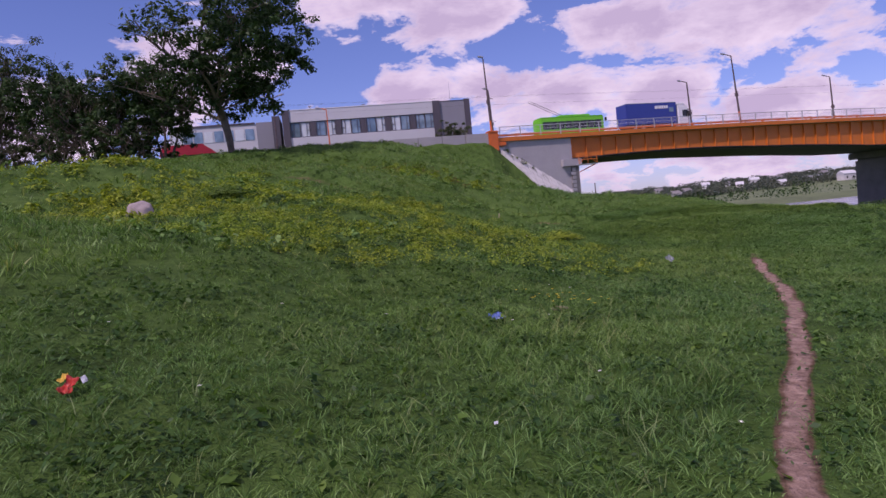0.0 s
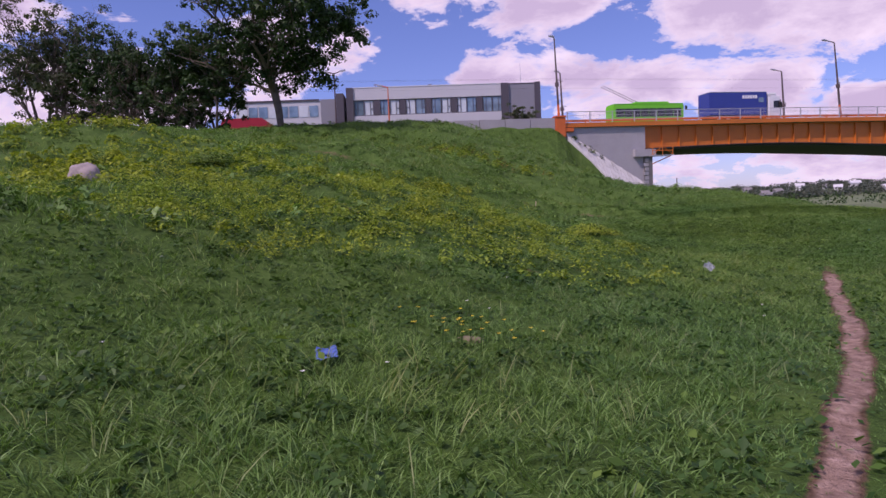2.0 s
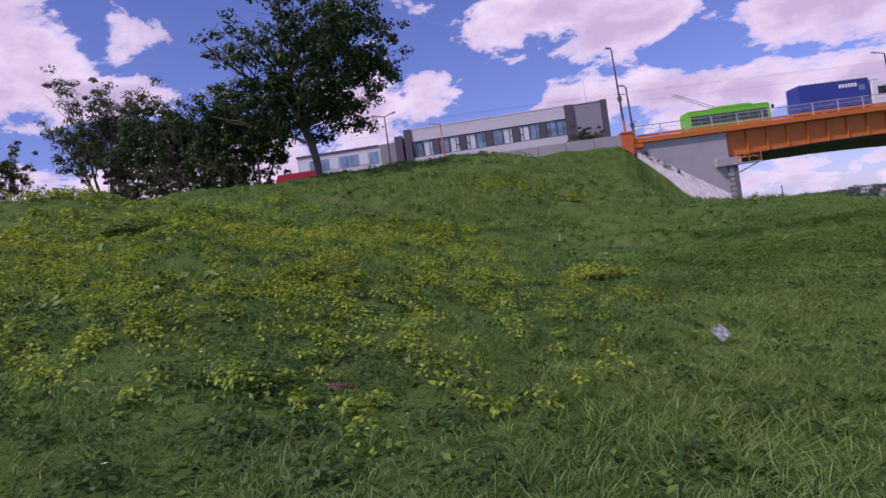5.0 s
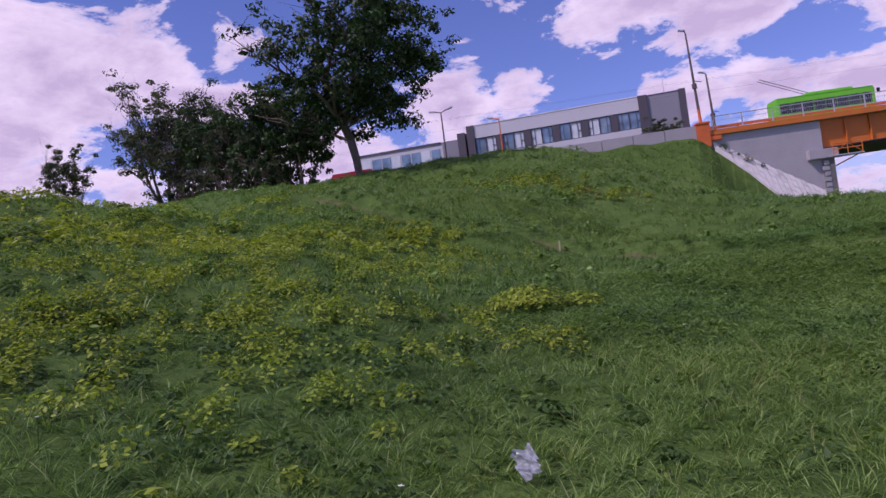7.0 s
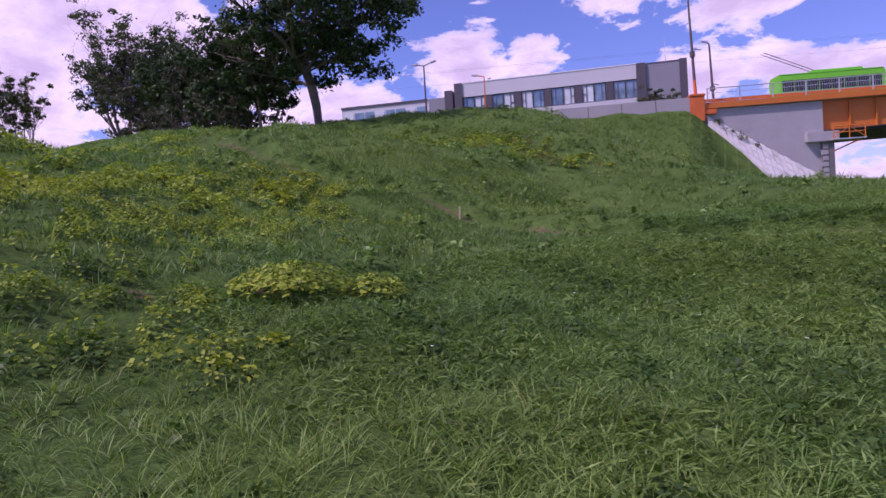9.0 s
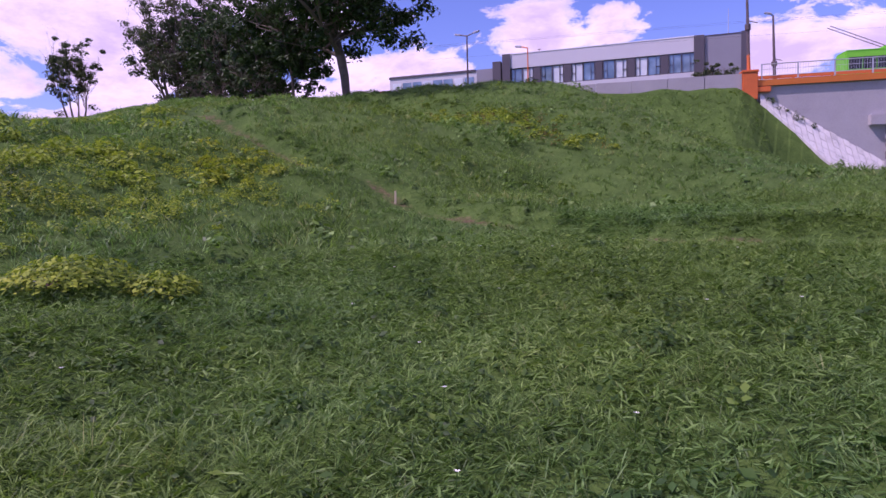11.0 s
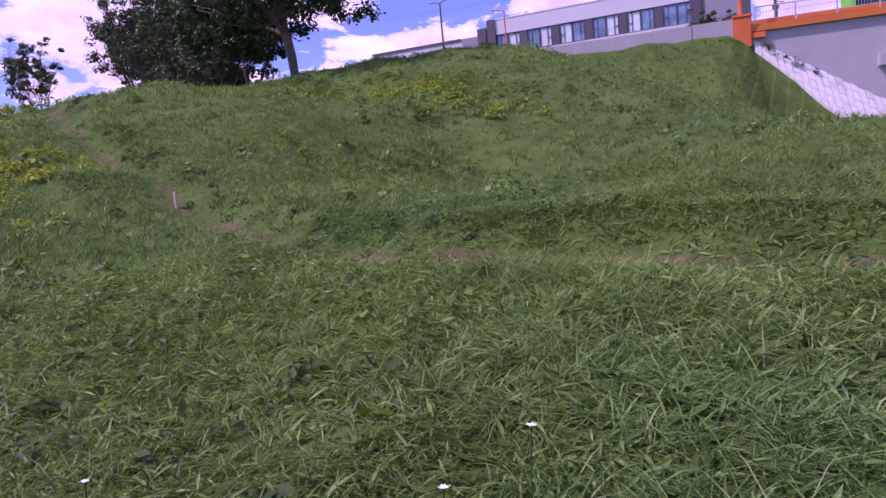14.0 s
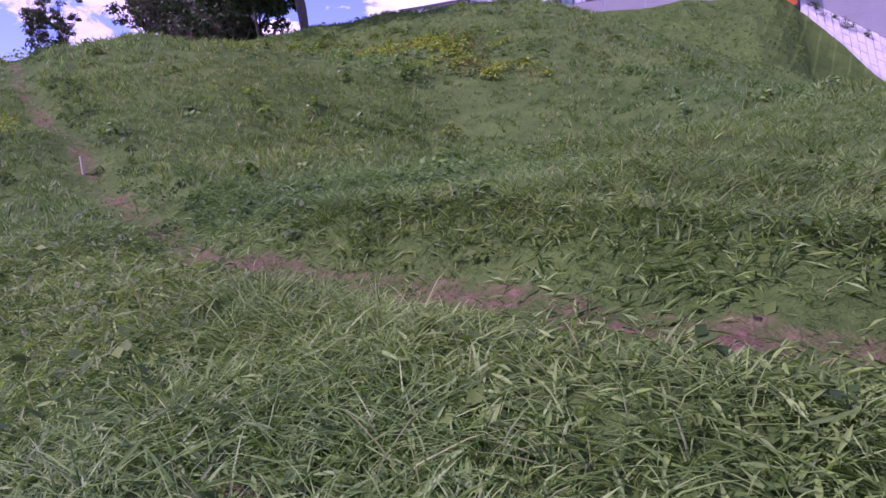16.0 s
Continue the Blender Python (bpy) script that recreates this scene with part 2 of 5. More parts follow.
def glass_build(m, shader):
    where = m("ShaderNodeTexCoord").outputs["Object"]
    broad = m("ShaderNodeTexNoise", Vector=where, Scale=0.6, Detail=3.0).outputs[0]
    m.put(shader.inputs["Base Color"], m.ramp(broad, (0.3, (0.10, 0.16, 0.20)), (0.7, (0.30, 0.42, 0.48))))
    shader.inputs["Roughness"].default_value = 0.08
    shader.inputs["Specular IOR Level"].default_value = 1.0
    shader.inputs["Metallic"].default_value = 0.25


GLASS = material("window_glass", glass_build)
BLIND = surface("pale_blinds", (0.62, 0.68, 0.72), 0.5, scale=1.5, vary=0.15, bump=0.0)
TINTED = surface("tinted_glass", (0.020, 0.022, 0.026), 0.12, scale=2.0, vary=0.2, bump=0.0)


# ---- mesh helpers ----
def box(bm, x0, x1, y0, y1, z0, z1, m=None, bevel=0.0):
    made = bmesh.ops.create_cube(bm, size=1.0)["verts"]
    bmesh.ops.transform(bm, verts=made, matrix=Matrix.LocRotScale(((x0 + x1) / 2, (y0 + y1) / 2, (z0 + z1) / 2), None, (x1 - x0, y1 - y0, z1 - z0)))
    if bevel:
        edges = list({e for v in made for e in v.link_edges})
        made = list({v for f in bmesh.ops.bevel(bm, geom=edges, offset=bevel, segments=2, affect="EDGES")["faces"] for v in f.verts} | {v for v in made if v.is_valid})
    if m is not None:
        bmesh.ops.transform(bm, verts=made, matrix=m)
    return made


def tube(bm, a, b, r0, r1=None, sides=8):
    a, b = Vector(a), Vector(b)
    made = bmesh.ops.create_cone(bm, cap_ends=True, segments=sides, radius1=r0, radius2=r0 if r1 is None else r1, depth=(b - a).length)["verts"]
    bmesh.ops.transform(bm, verts=made, matrix=Matrix.Translation((a + b) / 2) @ (b - a).to_track_quat("Z", "Y").to_matrix().to_4x4())
    return made


def part(name, bm, mat, parent=None, label="", smooth=False):
    mesh = bpy.data.meshes.new(name)
    bmesh.ops.recalc_face_normals(bm, faces=bm.faces)
    bm.to_mesh(mesh)
    bm.free()
    mesh.materials.append(mat)
    if smooth:
        for face in mesh.polygons:
            face.use_smooth = True
    ob = new(name, mesh)
    ob.parent = parent
    return tagged(ob, label)


def thing(name, label, category, m=None, group="", kind=""):
    ob = new(name)
    if m is not None:
        ob.matrix_basis = m
    return tagged(ob, label, category, group, kind)


def fast_mesh(name, verts, faces, mats, indices=None):
    """A mesh from numpy arrays; all faces have the same number of corners."""
    mesh = bpy.data.meshes.new(name)
    count, corners = faces.shape
    mesh.vertices.add(len(verts))
    mesh.vertices.foreach_set("co", np.ascontiguousarray(verts, dtype=np.float32).ravel())
    mesh.loops.add(count * corners)
    mesh.loops.foreach_set("vertex_index", np.ascontiguousarray(faces, dtype=np.int32).ravel())
    mesh.polygons.add(count)
    mesh.polygons.foreach_set("loop_start", np.arange(0, count * corners, corners, dtype=np.int32))
    for mat in mats:
        mesh.materials.append(mat)
    if indices is not None:
        mesh.polygons.foreach_set("material_index", np.ascontiguousarray(indices, dtype=np.int32))
    mesh.update(calc_edges=True)
    return mesh


# ---- the lie of the land ----
ACROSS, ALONG, START = np.array((-0.9063, 0.4226)), np.array((0.4226, 0.9063)), np.array((2.3, -1.9))
HUMMOCKS = [(0, 0, 9, -0.16), (12, 5, 7, -0.97), (2, 20, 7, -0.77), (4, 32, 6, 0.44), (14, 19, 6, 2.82), (22, 42, 9, -2.38), (30, 36, 8, -0.47), (10, 27, 6, -1.5), (27, 24, 7, 4.25),
            (38, 45, 8, -2.09), (20, 10, 9, 0.19), (26, 50, 9, 4.23), (38, 30, 9, 5.21), (34, 18, 9, -11.79), (44, 55, 8, 10.31), (10, 42, 8, 1.55), (14.5, 58.5, 5, -2.59), (26, 11.5, 5, 2.17), (37, 15, 5, 3.38)]
# the near brow of the hill, in three rows up the slope
for up_slope, swells in ((15, (1.92, 0.23, -1.47, -0.44, 1.34, -3.25)), (21, (0.72, -1.82, 0.69, -0.9, 0.34, 2.61)), (27, (1.01, 1, 4.76, -1.83, 1.49, -1.01))):
    HUMMOCKS += [(up_slope, 4 + 7 * i, 5.5, swell) for i, swell in enumerate(swells)]
LAND_BASE, LAND_SLOPE, LAND_TOP = -1.484, 0.138, 7.88
BARE_SPOTS = [(12.55, 30.91, 0.22, 0.56), (14.65, 28.45, 0.26, 0.60), (15.25, 28.35, 0.26, 0.60), (12.5, 28.55, 0.22, 0.50), (13.6, 28.55, 0.2, 0.54), (10.7, 29.0, 0.22, 0.56), (10.2, 29.2, 0.2, 0.56), (3.2, 14.3, 0.35, 0.7), (4.1, 12.6, 0.3, 0.7),
              (0.2, 15.8, 0.4, 0.7), (5.3, 22.3, 0.35, 0.8), (4.6, 21.2, 0.3, 0.7), (-1.5, 17.5, 0.4, 0.7), (14.23, 26.73, 0.12, 0.7), (14.33, 26.67, 0.10, 0.7)]
BRIDGE_AT, BRIDGE_DIR = Vector((7.4, 79.6, 0)), Vector((0.94388, 0.33036, 0))


def soft(x, w):
    return w * np.logaddexp(0, np.clip(x / w, -60, 60))


PATH_LINE = [(1.5, -8.0), (3.15, -1.0), (4.13, 2.0), (5.2, 4.0), (6.18, 6.0), (7.12, 8.0), (7.95, 10.0), (9.05, 13.0), (10.25, 16.2), (11.6, 19.8)]
TRACK_LINE = [(-9.0, 35.5), (-2.75, 33.1), (3.0, 31.55), (6.7, 30.35), (9.5, 29.42), (11.0, 28.75), (12.5, 28.53), (13.6, 28.57), (14.65, 28.45), (15.35, 28.36), (18.0, 28.2), (24.0, 27.5)]


def line_distance(x, y, line):
    best = np.full(np.shape(x), 1e9)
    for (x0, y0), (x1, y1) in zip(line, line[1:]):
        t = np.clip(((x - x0) * (x1 - x0) + (y - y0) * (y1 - y0)) / ((x1 - x0) ** 2 + (y1 - y0) ** 2), 0, 1)
        best = np.minimum(best, np.hypot(x - x0 - t * (x1 - x0), y - y0 - t * (y1 - y0)))
    return best


def land(x, y):
    """The height of the ground."""
    x, y = np.asarray(x, float), np.asarray(y, float)
    u = ACROSS[0] * (x - START[0]) + ACROSS[1] * (y - START[1])
    v = ALONG[0] * (x - START[0]) + ALONG[1] * (y - START[1])
    z = LAND_BASE + LAND_SLOPE * soft(u, 2.0)
    for a, b, s, h in HUMMOCKS:
        z = z + h * np.exp(-((u - a) ** 2 + (v - b) ** 2) / (2 * s * s))
    z = LAND_TOP - soft(LAND_TOP - z, 0.5)
    q = (x - BRIDGE_AT.x) * BRIDGE_DIR.x + (y - BRIDGE_AT.y) * BRIDGE_DIR.y
    d = (x - BRIDGE_AT.x) * BRIDGE_DIR.y - (y - BRIDGE_AT.y) * BRIDGE_DIR.x
    cap = 1.0 + 9.0 * np.clip((-q - 1.0) / 7, 0, 1) - 0.16 * np.clip(q - 13, 0, 20) + 6.0 * np.clip((d - 22) / 12, 0, 1)
    z = cap - soft(cap - z, 0.4)
    steep = 0.74 + 0.66 * np.clip((q + 3) / 5, 0, 1)
    bank = 8.9 - 0.63 * np.maximum(q, 0) - steep * soft(d - 0.4 + 0.4 * np.clip((q + 1.4) / 1.8, 0, 1), 0.3) - 3.0 * soft(q - 10.0, 0.3) - 1.5 * soft(-d - 34.0 + 20.0 * (q > 9), 1.0)
    bank = bank - 1.0 * np.clip((q + 1.4) / 1.8, 0, 1)
    z = z + soft(bank - z, 0.35)
    # the fall to the river
    z = z - soft(-u - 26 - 0.05 * v, 4.0) * 0.10 - np.where(v > 95, (v - 95) * 0.035, 0) * (u < 30)
    # the flood meadow sinks towards the river
    z = z - 1.3 * np.clip((7.5 - u) / 6, 0, 1) * np.clip((v - 33) / 20, 0, 1)
    # the worn track has sunk a little into the slope
    z = z - 0.17 * np.exp(-(line_distance(x, y, TRACK_LINE) / 0.5) ** 2) + 0.10 * np.exp(-(line_distance(x, y - 0.85, TRACK_LINE) / 0.42) ** 2)
    return np.maximum(z, -7.5)


def bump_of(x, y):
    """Small unevenness of the turf."""
    far = np.clip((line_distance(x, y, [(2.3, -1.9), (8.1, 9.4), (15.0, 21.3), (15.8, 25.7)]) - 3.0) / 8.0, 0, 1)
    far = far * np.clip(np.hypot(x - 14.0, y - 80.0) / 5.0 - 1.2, 0, 1)
    swell = 0.16 * np.sin(0.75 * x + 0.9 * np.sin(0.31 * y)) * np.sin(0.62 * y + 0.4 * x) + 0.09 * np.sin(1.5 * y - 0.5 * x) * np.sin(0.45 * x + 1.0)
    return far * swell + 0.05 * np.sin(1.7 * x + 0.6 * np.sin(1.1 * y)) * np.sin(1.3 * y + 1.9) + 0.025 * np.sin(4.1 * x + 2.2 * y) * np.sin(3.3 * y - 1.2 * x)


def ground_z(x, y):
    return float(land(x, y) + bump_of(np.float64(x), np.float64(y)))


def bareness(x, y):
    """How bare the soil is: 1 on the trodden path, less on the worn track that crosses the slope."""
    wob = 0.035 * np.sin(2.3 * y) + 0.03 * np.sin(5.1 * y + 1.0)
    p = (1 - 0.6 * np.clip((y - 16) / 3, 0, 1)) * np.clip(1.6 - line_distance(x + 0.6 * wob, y, PATH_LINE) / (0.10 + 0.003 * np.clip(y, 0, 30)), 0, 1)
    q = (0.468 + 0.03 * np.clip((x - 8) / 2, 0, 1)) * np.clip(1.3 - line_distance(x + wob, y, TRACK_LINE) / 0.42, 0, 1)
    for a, b, r, k in BARE_SPOTS:
        q = np.maximum(q, k * np.clip(1.3 - np.hypot(x - a, (y - b) * 1.6) / r, 0, 1))
    return np.maximum(p, q)


def grid_land(name, xs, ys, hole=None):
    gx, gy = np.meshgrid(xs, ys)
    verts = np.stack([gx, gy, land(gx, gy) + bump_of(gx, gy)], -1).reshape(-1, 3)
    nx, ny = len(xs), len(ys)
    i = (np.arange(ny - 1)[:, None] * nx + np.arange(nx - 1)[None]).ravel()
    faces = np.stack([i, i + 1, i + nx + 1, i + nx], -1)
    mesh = fast_mesh(name, verts, faces, [GROUND])
    mesh.polygons.foreach_set("use_smooth", np.ones(len(faces), dtype=bool))
    attribute = mesh.attributes.new("bare", "FLOAT", "POINT")
    attribute.data.foreach_set("value", bareness(verts[:, 0], verts[:, 1]).astype(np.float32))
    return new(name, mesh)


def graded(lo, fine_lo, fine_hi, hi, step, grow):
    """Grid lines: even between fine_lo and fine_hi, wider and wider outside."""
    mid = list(np.arange(fine_lo, fine_hi + 1e-6, step))
    left, right, s = [fine_lo], [mid[-1]], step
    while left[-1] > lo:
        s *= grow
        left.append(left[-1] - s)
    s = step
    while right[-1] < hi:
        s *= grow
        right.append(right[-1] + s)
    return np.array(left[:0:-1] + mid + right[1:])


ground = grid_land("ground", np.union1d(graded(-1500, -12, 20, 1500, 0.10, 1.04), np.arange(2, 26, 0.45)), np.union1d(graded(-600, -5, 36, 2500, 0.11, 1.035), np.arange(66, 90, 0.45)))
tagged(ground, "grassy hillside meadow with a trodden earth path", "ground", kind="structure")


# ---- the bridge ----
BRIDGE = Matrix.Translation((BRIDGE_AT.x, BRIDGE_AT.y, 0)) @ Matrix.Rotation(math.atan2(BRIDGE_DIR.y, BRIDGE_DIR.x), 4, "Z")
WALL_END, PIER_AT, BRIDGE_END, DEEP = 10.4, 73.0, 118.0, 13.5


def deck_z(q):
    """The deck falls gently beyond the middle of the first span."""
    return 9.22 + 0.0045 * q - 0.00028 * max(0.0, q - 22) ** 2 * (1 if q < 62 else 1.0)


def girder_low(q):
    """The girder's lower edge: it deepens towards the pier."""
    t = max(0.0, min(1.0, (q - 28) / 34))
    return deck_z(q) - 3.05 - 1.0 * t * t + 0.25 * math.sin(max(0, min(1, (q - WALL_END) / 30)) * math.pi)


bridge = thing("road_bridge", "orange painted steel girder road bridge on concrete abutments", "bridge", BRIDGE)


def strip(name, mat, q0, q1, step, section, parent, label=""):
    """A prism along the bridge; section(q) gives its corners in (y, z)."""
    bm = bmesh.new()
    rings = []
    q = q0
    while True:
        rings.append([bm.verts.new((q, y, z)) for y, z in section(q)])
        if q >= q1:
            break
        q = min(q + step, q1)
    for a, b in zip(rings, rings[1:]):
        for i in range(len(a)):
            j = (i + 1) % len(a)
            bm.faces.new((a[i], a[j], b[j], b[i]))
    bm.faces.new(rings[0])
    bm.faces.new(rings[-1][::-1])
    return part(name, bm, mat, parent, label)


strip("deck", CONCRETE, -0.4, BRIDGE_END, 4, lambda q: [(0.25, deck_z(q) - 0.42), (DEEP, deck_z(q) - 0.42), (DEEP, deck_z(q) - 0.03), (0.25, deck_z(q) - 0.03)], bridge, "grey concrete deck slab")
strip("edge_beam", ORANGE, -0.2, BRIDGE_END, 4, lambda q: [(0, deck_z(q) - 0.40), (0.24, deck_z(q) - 0.40), (0.24, deck_z(q) + 0.10), (0, deck_z(q) + 0.10)], bridge, "orange painted edge beam")
for side, y in (("near", 0.75), ("far", DEEP - 0.9)):
    strip("girder", ORANGE, WALL_END, BRIDGE_END, 3, lambda q, y=y: [(y, girder_low(q)), (y + 0.10, girder_low(q)), (y + 0.10, deck_z(q) - 0.43), (y, deck_z(q) - 0.43)], bridge, "orange steel plate girder")
    # near flange coloured dark for the shade below; the far one stays orange
    strip("flange", ORANGE if side == "far" else SHADE_AND_WIRE, WALL_END, BRIDGE_END, 3, lambda q, y=y: [(y - 0.25, girder_low(q) - 0.10), (y + 0.4, girder_low(q) - 0.10), (y + 0.4, girder_low(q) - 0.01), (y - 0.25, girder_low(q) - 0.01)], bridge)
# a closed dark sheet stands in for the shade between the girders
strip("soffit", SHADE_AND_WIRE, WALL_END + 0.4, BRIDGE_END, 4, lambda q: [(1.0, girder_low(q) - 0.28), (DEEP - 1, girder_low(q) - 0.28), (DEEP - 1, girder_low(q) + 0.3), (1.0, girder_low(q) + 0.3)], bridge, "soffit sheet under the deck, coloured dark as shade")
q = WALL_END + 0.15
while q < BRIDGE_END:
    bm = bmesh.new()
    box(bm, q - 0.05, q + 0.05, 0.52, 0.75, girder_low(q), deck_z(q) - 0.51)
    part("stiffener", bm, ORANGE, bridge)
    q += 2.25

abutment = thing("bridge_abutment", "grey concrete bridge abutment with a stained wing wall", "abutment", BRIDGE)
bm = bmesh.new()
profile = [(-0.5, 6.0), (-0.5, 8.78), (WALL_END, 8.80), (WALL_END, 6.1), (WALL_END + 0.6, 5.3), (WALL_END + 0.5, -1.0), (2.0, -1.0)]
front = [bm.verts.new((x, 0.30, z)) for x, z in profile]
back = [bm.verts.new((x, DEEP - 0.4, z)) for x, z in profile]
bm.faces.new(front)
bm.faces.new(back[::-1])
for i in range(len(profile)):
    j = (i + 1) % len(profile)
    bm.faces.new((front[i], back[i], back[j], front[j]))
part("wing_wall", bm, CONCRETE, abutment)
bm = bmesh.new()
box(bm, WALL_END - 1.6, WALL_END + 1.1, -0.25, 3.0, 5.15, 6.05, bevel=0.06)
part("bearing_shelf", bm, CONCRETE, abutment, "projecting concrete bearing shelf")
bm = bmesh.new()
box(bm, WALL_END - 0.3, WALL_END + 0.75, 0.0, 0.35, 0.6, 5.2, bevel=0.05)
part("corner_column", bm, DARK_CONCRETE, abutment, "dark weathered corner column")
for i in range(8):
    bm = bmesh.new()
    box(bm, WALL_END - 0.45 + 0.18 * (i % 2), WALL_END + 0.2, -0.06, 0.02, 0.9 + i * 0.52, 1.3 + i * 0.52, bevel=0.02)
    part("quoin", bm, CONCRETE, abutment)

inspection = thing("inspection_platform", "orange steel inspection platform with a braced railing", "platform", BRIDGE)
bm = bmesh.new()
box(bm, WALL_END + 0.2, WALL_END + 3.0, -0.9, 0.3, 5.18, 5.28)
part("floor", bm, RAIL, inspection)
for x in (0.3, 1.6, 2.9):
    bm = bmesh.new()
    tube(bm, (WALL_END + x, -0.85, 5.28), (WALL_END + x, -0.85, 6.35), 0.045)
    part("post", bm, ORANGE, inspection)
for z in (5.8, 6.33):
    bm = bmesh.new()
    tube(bm, (WALL_END + 0.3, -0.85, z), (WALL_END + 2.9, -0.85, z), 0.045)
    part("rail", bm, ORANGE, inspection)
for x0, x1 in ((0.3, 1.6), (2.9, 1.6)):
    bm = bmesh.new()
    tube(bm, (WALL_END + x0, -0.85, 5.3), (WALL_END + x1, -0.85, 6.3), 0.035)
    part("brace", bm, ORANGE, inspection)
bm = bmesh.new()
tube(bm, (WALL_END + 0.7, 0.0, 4.3), (WALL_END + 2.7, -0.8, 5.18), 0.06)
part("bracket", bm, ORANGE, inspection)

pier = thing("bridge_pier", "dark grey concrete bridge pier standing in the river", "pier", BRIDGE)
bm = bmesh.new()
box(bm, PIER_AT - 1.4, PIER_AT + 1.4, 1.2, DEEP - 1.2, -9, 3.6, bevel=0.5)
part("shaft", bm, DARK_CONCRETE, pier)
bm = bmesh.new()
box(bm, PIER_AT - 1.9, PIER_AT + 1.9, 0.6, DEEP - 0.6, 3.4, 4.5, bevel=0.15)
part("cap", bm, DARK_CONCRETE, pier)
bm = bmesh.new()
box(bm, PIER_AT - 2.4, PIER_AT + 2.4, 0.2, DEEP - 0.2, -9, -4.6, bevel=0.3)
part("footing", bm, DARK_CONCRETE, pier)

for y, far in ((0.12, False), (DEEP - 0.15, True)):
    railing = thing("bridge_railing", "pale steel bridge railing with slim balusters", "railing", BRIDGE, group="bridge railings")
    q = 0.6
    while q < BRIDGE_END - 3:
        z0, z1 = deck_z(q), deck_z(q + 2.8)
        bm = bmesh.new()
        box(bm, q - 0.05, q + 0.05, y - 0.05, y + 0.05, z0 + 0.12, z0 + 1.42)
        part("post", bm, RAIL, railing)
        bm = bmesh.new()
        for h, r in ((1.38, 0.045), (0.42, 0.03), (0.95, 0.02)):
            tube(bm, (q, y, z0 + h), (q + 2.8, y, z1 + h), r, sides=5)
        if not far and q < 75:
            for i in range(1, 14):
                x = q + 0.2 * i
                ring = [[bm.verts.new((x + dx, y + dy, z)) for dx, dy in ((-0.011, 0.006), (0.011, 0.006), (0, -0.012))] for z in (z0 + 0.42, z0 + 1.38)]
                for k in range(3):
                    bm.faces.new((ring[0][k], ring[0][(k + 1) % 3], ring[1][(k + 1) % 3], ring[1][k]))
        part("rail_panel", bm, RAIL, railing)
        q += 2.8
kerb_guard = thing("guard_rail", "orange steel guard rail along the bridge roadway", "guard rail", BRIDGE)
q = 0.5
while q < BRIDGE_END - 3:
    bm = bmesh.new()
    box(bm, q, q + 0.12, 1.75, 1.87, deck_z(q) - 0.03, deck_z(q) + 0.72)
    part("post", bm, ORANGE_POST, kerb_guard)
    bm = bmesh.new()
    box(bm, q, q + 3.0, 1.66, 1.75, deck_z(q) + 0.40, deck_z(q) + 0.70, bevel=0.03)
    part("beam", bm, ORANGE_POST, kerb_guard)
    q += 3.0

end_post = thing("bridge_end_post", "red-orange painted steel end post of the bridge railing", "post", BRIDGE)
bm = bmesh.new()
box(bm, -0.95, 0.25, -0.25, 0.75, 7.7, 9.95, bevel=0.05)
part("base", bm, ORANGE_POST, end_post)
bm = bmesh.new()
box(bm, -1.02, 0.32, -0.32, 0.82, 9.95, 10.15, bevel=0.04)
part("cap", bm, ORANGE_POST, end_post)
bm = bmesh.new()
box(bm, -0.2, 1.3, -0.1, 0.6, 8.3, 8.75, bevel=0.05)
part("bracket", bm, ORANGE_POST, end_post)


def lamp_post(name, label, m, height, lean=0.0, arms=1, colour=POLE, base=ORANGE_POST, thick=0.17, arm_len=1.2, collar=True):
    """A street lamp: coloured foot, tapered pole, one or two arms with lamp heads."""
    lamp = thing(name, label, "street lamp", m, group="street lamps")
    top = (lean * height, 0, height)
    bm = bmesh.new()
    tube(bm, (0, 0, 0), (lean * height * 0.2, 0, height * 0.2), thick * 1.15, thick)
    part("foot", bm, base, lamp)
    bm = bmesh.new()
    tube(bm, (lean * height * 0.2, 0, height * 0.2), top, thick, thick * 0.55)
    part("pole", bm, colour, lamp)
    if collar:
        bm = bmesh.new()
        tube(bm, (lean * height * 0.42, 0, height * 0.42), (lean * height * 0.47, 0, height * 0.47), thick * 1.7)
        part("collar", bm, colour, lamp)
        bm = bmesh.new()
        tube(bm, (lean * height * 0.5, 0, height * 0.5), (lean * height * 0.5 + 0.9, 0.6, height * 0.5 - 0.05), 0.04)
        part("cable_bracket", bm, colour, lamp)
    for k in range(arms):
        s = 1 if k else -1
        bm = bmesh.new()
        tube(bm, top, (top[0] + s * arm_len, 0, height + 0.25), 0.06)
        part("arm", bm, colour, lamp)
        bm = bmesh.new()
        box(bm, -0.35, 0.35, -0.16, 0.16, -0.09, 0.09, pose(top[0] + s * (arm_len + 0.2), 0, height + 0.28, 0, -10 * s, 0), bevel=0.05)
        part("lamp_head", bm, RAIL, lamp)
    return lamp


B = lambda q, y, z: BRIDGE @ Matrix.Translation((q, y, z))
lamp_post("bridge_lamp_post", "tall brown steel lamp post on a red-orange foot", B(-0.35, 0.3, 9.6), 9.4, -0.03, 1, arm_len=0.12, thick=0.14)
lamp_post("bridge_lamp_post", "slim brown steel lamp post behind the railing", B(5.2, DEEP - 0.5, 9.1), 8.6, -0.03, 1, arm_len=0.3)
lamp_post("bridge_lamp_post", "slim brown steel lamp post on the bridge", B(39.5, DEEP - 0.4, 9.1), 8.8, -0.05, 1)
